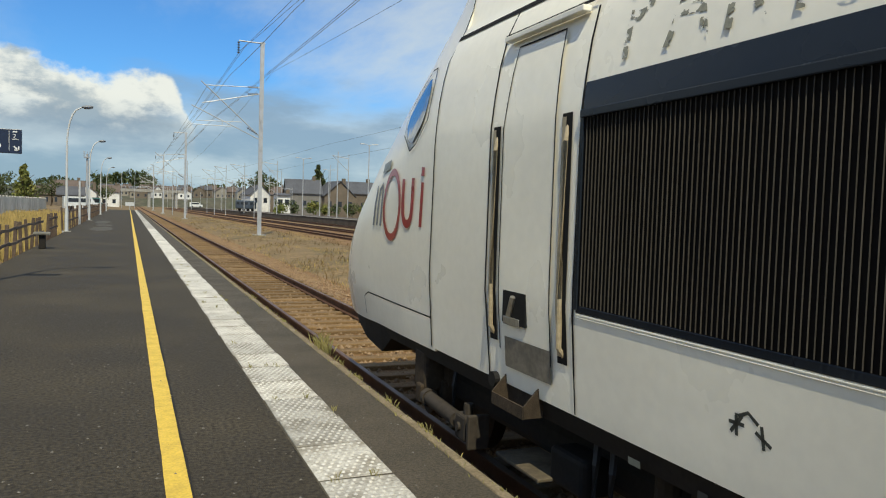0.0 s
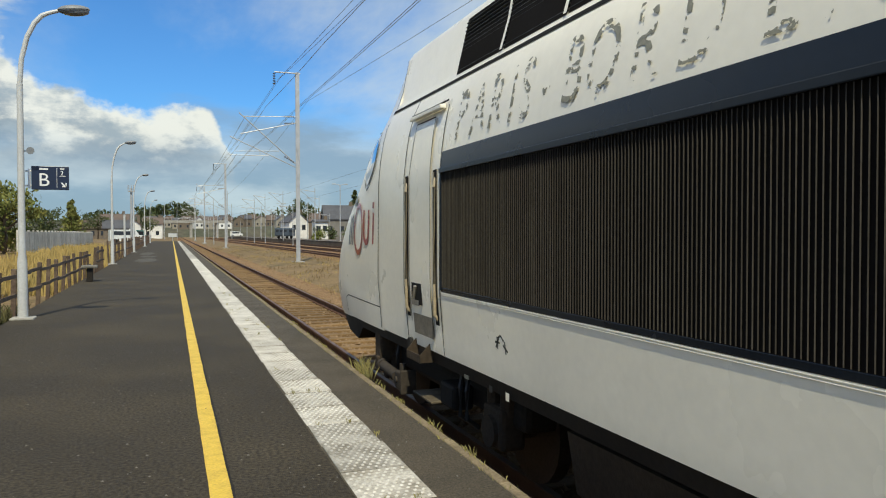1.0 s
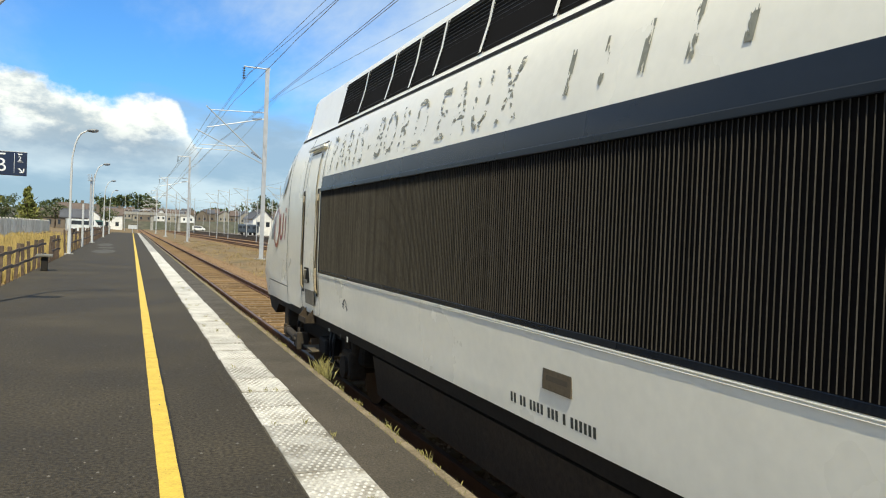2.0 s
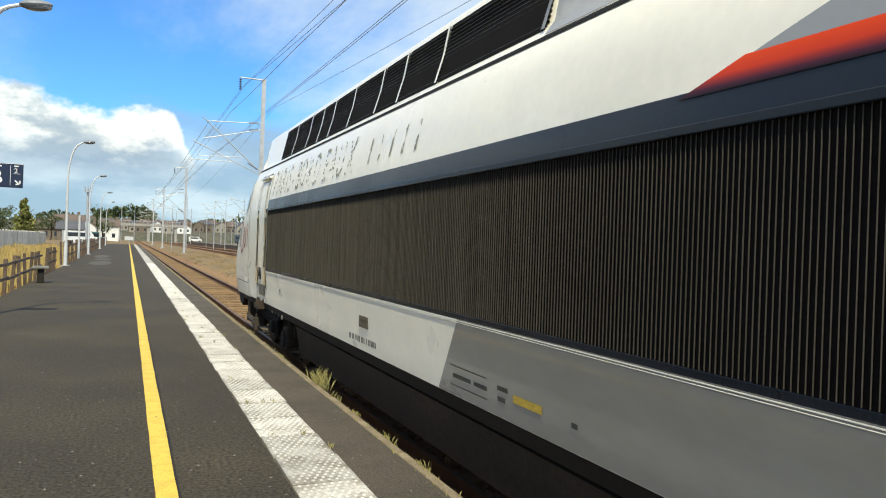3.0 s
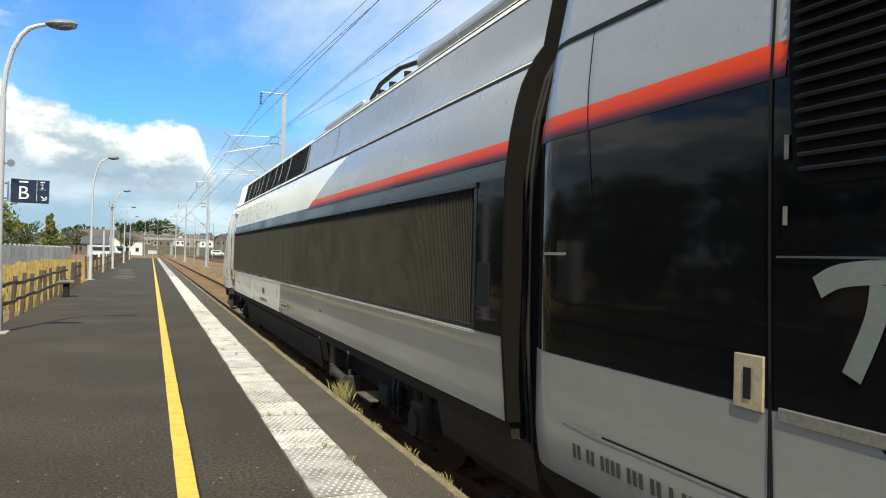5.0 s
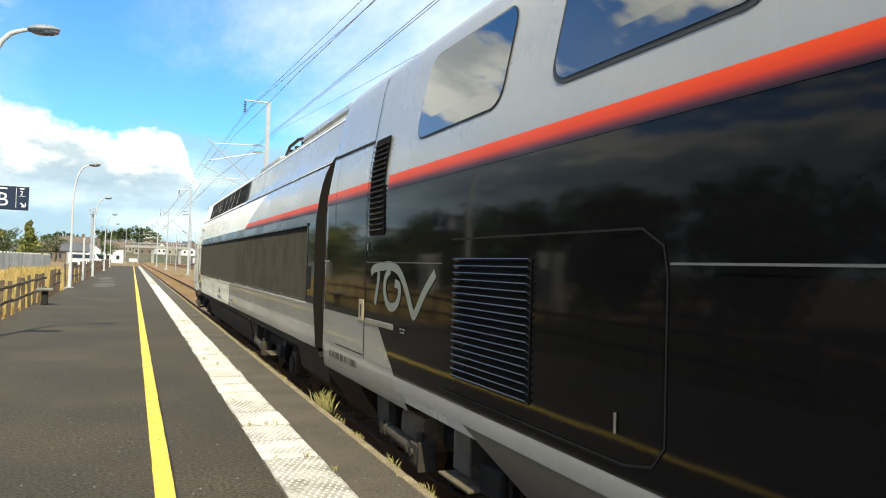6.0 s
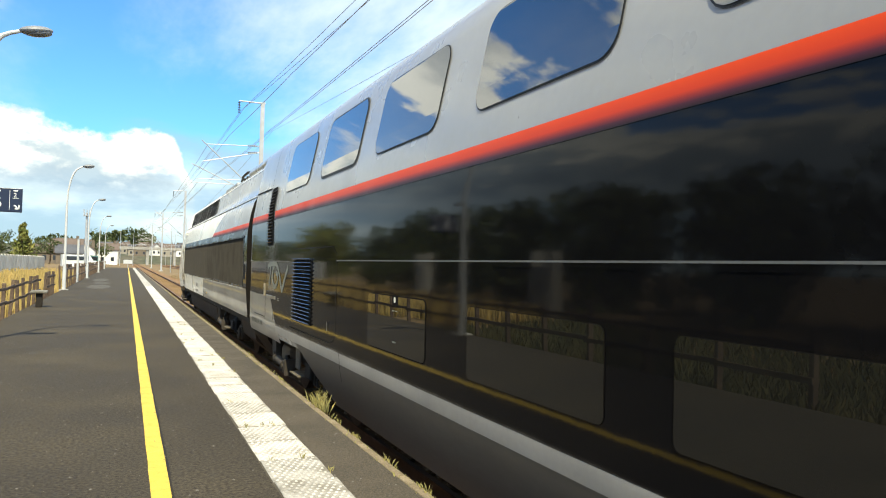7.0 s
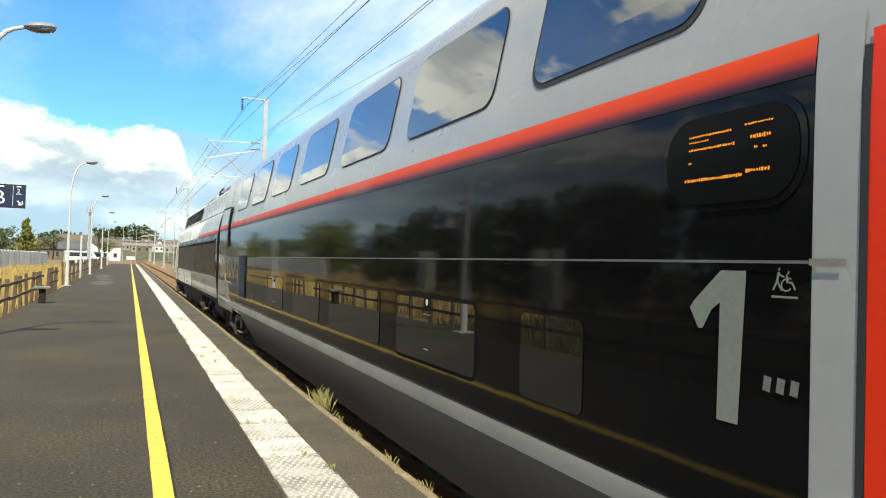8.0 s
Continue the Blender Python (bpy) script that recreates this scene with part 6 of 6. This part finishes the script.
for i, (x, y, z, w, d, h, rh, wl, rf, tn, gf) in enumerate((
        (-13.2, 205, 0, 6, 7, 2.8, 2.0, 3, 0, 5, False), (-5.9, 262, 0, 6, 7, 4.6, 2.0, 1, 1, 0, False), (-10.5, 225, 0, 4.5, 6, 3.8, 1.8, 1, 1, 0, True), (-21, 230, 0, 8, 8, 3.0, 2.2, 3, 1, -5, False),
        (-16, 240, 0, 8, 8, 4.6, 2.6, 0, 1, 5, False), (33.0, 205, 1.5, 5.5, 9, 3.0, 2.6, 1, 0, 8, True), (33, 172, 1.0, 3.0, 4, 3.2, 0.3, 1, 0, 0, False), (40, 182, 1.0, 8.5, 9, 4.0, 3.4, 2, 0, -6, False),
        (48.5, 180, 1.0, 8, 9, 3.6, 3.6, 3, 0, 6, True), (56, 185, 1.0, 9, 9, 4.5, 3, 3, 0, 4, False), (52, 285, 2, 8, 8, 4, 3, 3, 1, 0, False), (63, 280, 2.5, 9, 8, 4.5, 3, 2, 0, 5, False))):
    house(x, y, z, w, d, h, rh, WALLS[wl], ROOF[rf], tn, gf)
rnd = random.Random(91)
for i in range(74):
    x = -40 + i * 2.7 + rnd.uniform(-1.5, 1.5)
    y = rnd.uniform(428, 530)
    house(x, y, 3.6 + 0.028 * (y - 428) + 0.012 * max(0, x), rnd.uniform(4.5, 8), 6.5, rnd.uniform(2.8, 5), rnd.uniform(1.6, 2.8), WALLS[rnd.choice((0, 0, 1, 2, 3, 3))], ROOF[rnd.choice((0, 0, 1))], rnd.uniform(-12, 12), rnd.random() < 0.3)
# wooded rise behind the town
bm = bmesh.new()
xs = [-260 + i * 20 for i in range(46)]
rows = []
for y, k in ((415, 0.0), (427, 0.34), (470, 0.44), (525, 0.54), (600, 0.85), (700, 1.0), (900, 0.6)):
    rows.append([bm.verts.new((x, y, -1 + k * (13 + 5 * noise.noise((x * 0.012, y * 0.01, 3)) + 0.02 * max(0, x)))) for x in xs])
for a, b in zip(rows, rows[1:]):
    for i in range(len(xs) - 1):
        bm.faces.new((a[i], a[i + 1], b[i + 1], b[i]))
tagged(part("far_hill", bm, material("far_slope", (0.075, 0.068, 0.045), 0.95, grain=(0.4, 0.5), stain=(0.06, 0.5), tint=(0.045, 0.055, 0.03)), smooth=True), "low wooded rise behind the town", "hill", kind="structure")
bm = bmesh.new()
rnd = random.Random(95)
for i in range(70):
    x = rnd.uniform(-120, 260)
    y = rnd.uniform(540, 640)
    leaves(bm, (x, y, 13 + rnd.uniform(-3, 2.5)), rnd.uniform(4, 7), 60, 1.6, rnd)
for x, y, z, r in ((-7, 600, 19, 6), (1, 602, 20, 7), (9, 604, 19.5, 6.5), (-14, 600, 17, 5), (-20, 600, 15, 5), (15, 603, 17, 5)):
    leaves(bm, (x, y, z), r, 240, 1.4, rnd)
tagged(part("far_woods", bm, LEAF_DARK), "dark distant tree tops on the skyline", "trees", kind="stuff")
# road bridge over the line
br = thing("road_bridge", "pale concrete road bridge over the line", "bridge", pose(0, 350, 0))
bm = bmesh.new()
box(bm, -6, 24, 0, 8, 6.1, 7.3)
part("deck", bm, CONCRETE, br)
bm = bmesh.new()
for i in range(21):
    box(bm, -6 + i * 1.5, -5.9 + i * 1.5, -0.1, 0.0, 7.3, 8.4)
box(bm, -6, 24, -0.1, 0.0, 8.3, 8.4)
part("railing", bm, GALV, br)
for x in (-4, 8.2, 19.5):
    bm = bmesh.new()
    box(bm, x - 0.6, x + 0.6, 0.5, 7.5, -1, 6.1, 0.1)
    part("pier", bm, CONCRETE, br)


def box_van(x, y, z, turn):
    wg = thing("box_van", "dark blue-grey box van parked across the tracks", "van", pose(x, y, z, 0, 0, turn))
    col = material("box_van_paint", (0.055, 0.075, 0.10), 0.5, grain=(4, 0.2), stain=(0.6, 0.3))
    bm = bmesh.new()
    box(bm, -1.3, 1.3, 0, 4.4, 0.6, 2.6, 0.25)
    part("body", bm, col, wg)
    for i in range(3):
        bm = bmesh.new()
        box(bm, -1.33, -1.28, 0.5 + i * 1.25, 1.4 + i * 1.25, 1.6, 2.2)
        part("window", bm, PANE, wg)
    for i in range(2):
        bm = bmesh.new()
        box(bm, -1.0 + i * 1.05, -0.1 + i * 1.05, -0.04, 0.02, 1.6, 2.2)
        part("window", bm, PANE, wg)
    for yy in (0.9, 3.5):
        bm = bmesh.new()
        for q in (-0.75, 0.75):
            rod(bm, (q - 0.06, yy, 0.42), (q + 0.06, yy, 0.42), 0.42, n=16)
        part("wheelset", bm, DARK, wg)
    return wg


box_van(27.0, 178, 0.12, 40)


def van(x, y, z, turn, col, label):
    v = thing("van", label, "van", pose(x, y, z, 0, 0, turn))
    paint = material("van_paint", col, 0.35, coat=0.5)
    bm = bmesh.new()
    prism(bm, [(-2.4, 0.35), (2.4, 0.35), (2.4, 1.1), (1.6, 1.25), (1.1, 2.0), (-2.4, 2.05)], -0.9, 0.9)
    part("body", bm, paint, v)
    bm = bmesh.new()
    box(bm, -1.9, 1.0, -0.93, -0.91, 1.25, 1.8)
    part("window", bm, PANE, v)
    for q in (-1.5, 1.5):
        bm = bmesh.new()
        rod(bm, (q, -0.95, 0.33), (q, 0.95, 0.33), 0.33, n=14)
        part("wheel", bm, DARK, v)
    return v


van(-6.2, 118, 0.0, 12, (0.70, 0.72, 0.72), "white van parked beyond the platform fence")
van(-5.6, 128, 0.0, 60, (0.10, 0.24, 0.21), "green car-sized van parked beyond the fence")
van(23.9, 300, 0.12, 0, (0.72, 0.72, 0.70), "white van parked on the far side")


# shrubs along the far side, and two low stone piers by the concrete fence
rnd = random.Random(101)
for i in range(16):
    x, y = 29 + i * 2.4 + rnd.uniform(-0.8, 0.8), rnd.uniform(150, 174)
    sh = thing("shrub", "dark green shrub in front of the distant houses", "shrub", pose(x, y, -0.5), group="far shrubs")
    bm = bmesh.new()
    for _ in range(4):
        leaves(bm, (rnd.uniform(-1, 1), rnd.uniform(-1, 1), rnd.uniform(1.0, 2.6)), rnd.uniform(0.8, 1.3), 60, 0.28, rnd)
    tagged(part("foliage", bm, LEAF_DARK if i % 3 else LEAF, sh), kind="stuff")
    bm = bmesh.new()
    rod(bm, (0, 0, -0.6), (0, 0, 1.4), 0.08, 0.04, 6)
    part("stem", bm, BARK, sh)


def stone_pier(x, y, turn):
    pr = thing("stone_pier", "low pale stone pier with raised ends by the fence", "stone pier", pose(x, y, -0.2, 0, 0, turn), group="stone piers")
    bm = bmesh.new()
    box(bm, -0.2, 0.2, -0.65, 0.65, 0, 1.75, 0.03)
    part("block", bm, CONCRETE, pr)
    for q in (-0.55, 0.55):
        bm = bmesh.new()
        box(bm, -0.22, 0.22, q - 0.12, q + 0.12, 1.75, 2.3, 0.03)
        part("end_post", bm, CONCRETE, pr)
    return pr


stone_pier(-8.25, 31.5, 2)
stone_pier(-7.95, 20.3, 2)


def motions():
    rows = []
    for i in range(17):
        t = i * 0.5
        rows.append((t, pose(AX, 3.24 + 2.43 * t + 0.2314 * t * t, RZ)))
    walk(power_car, rows)
    walk(carriage, rows)


motions()
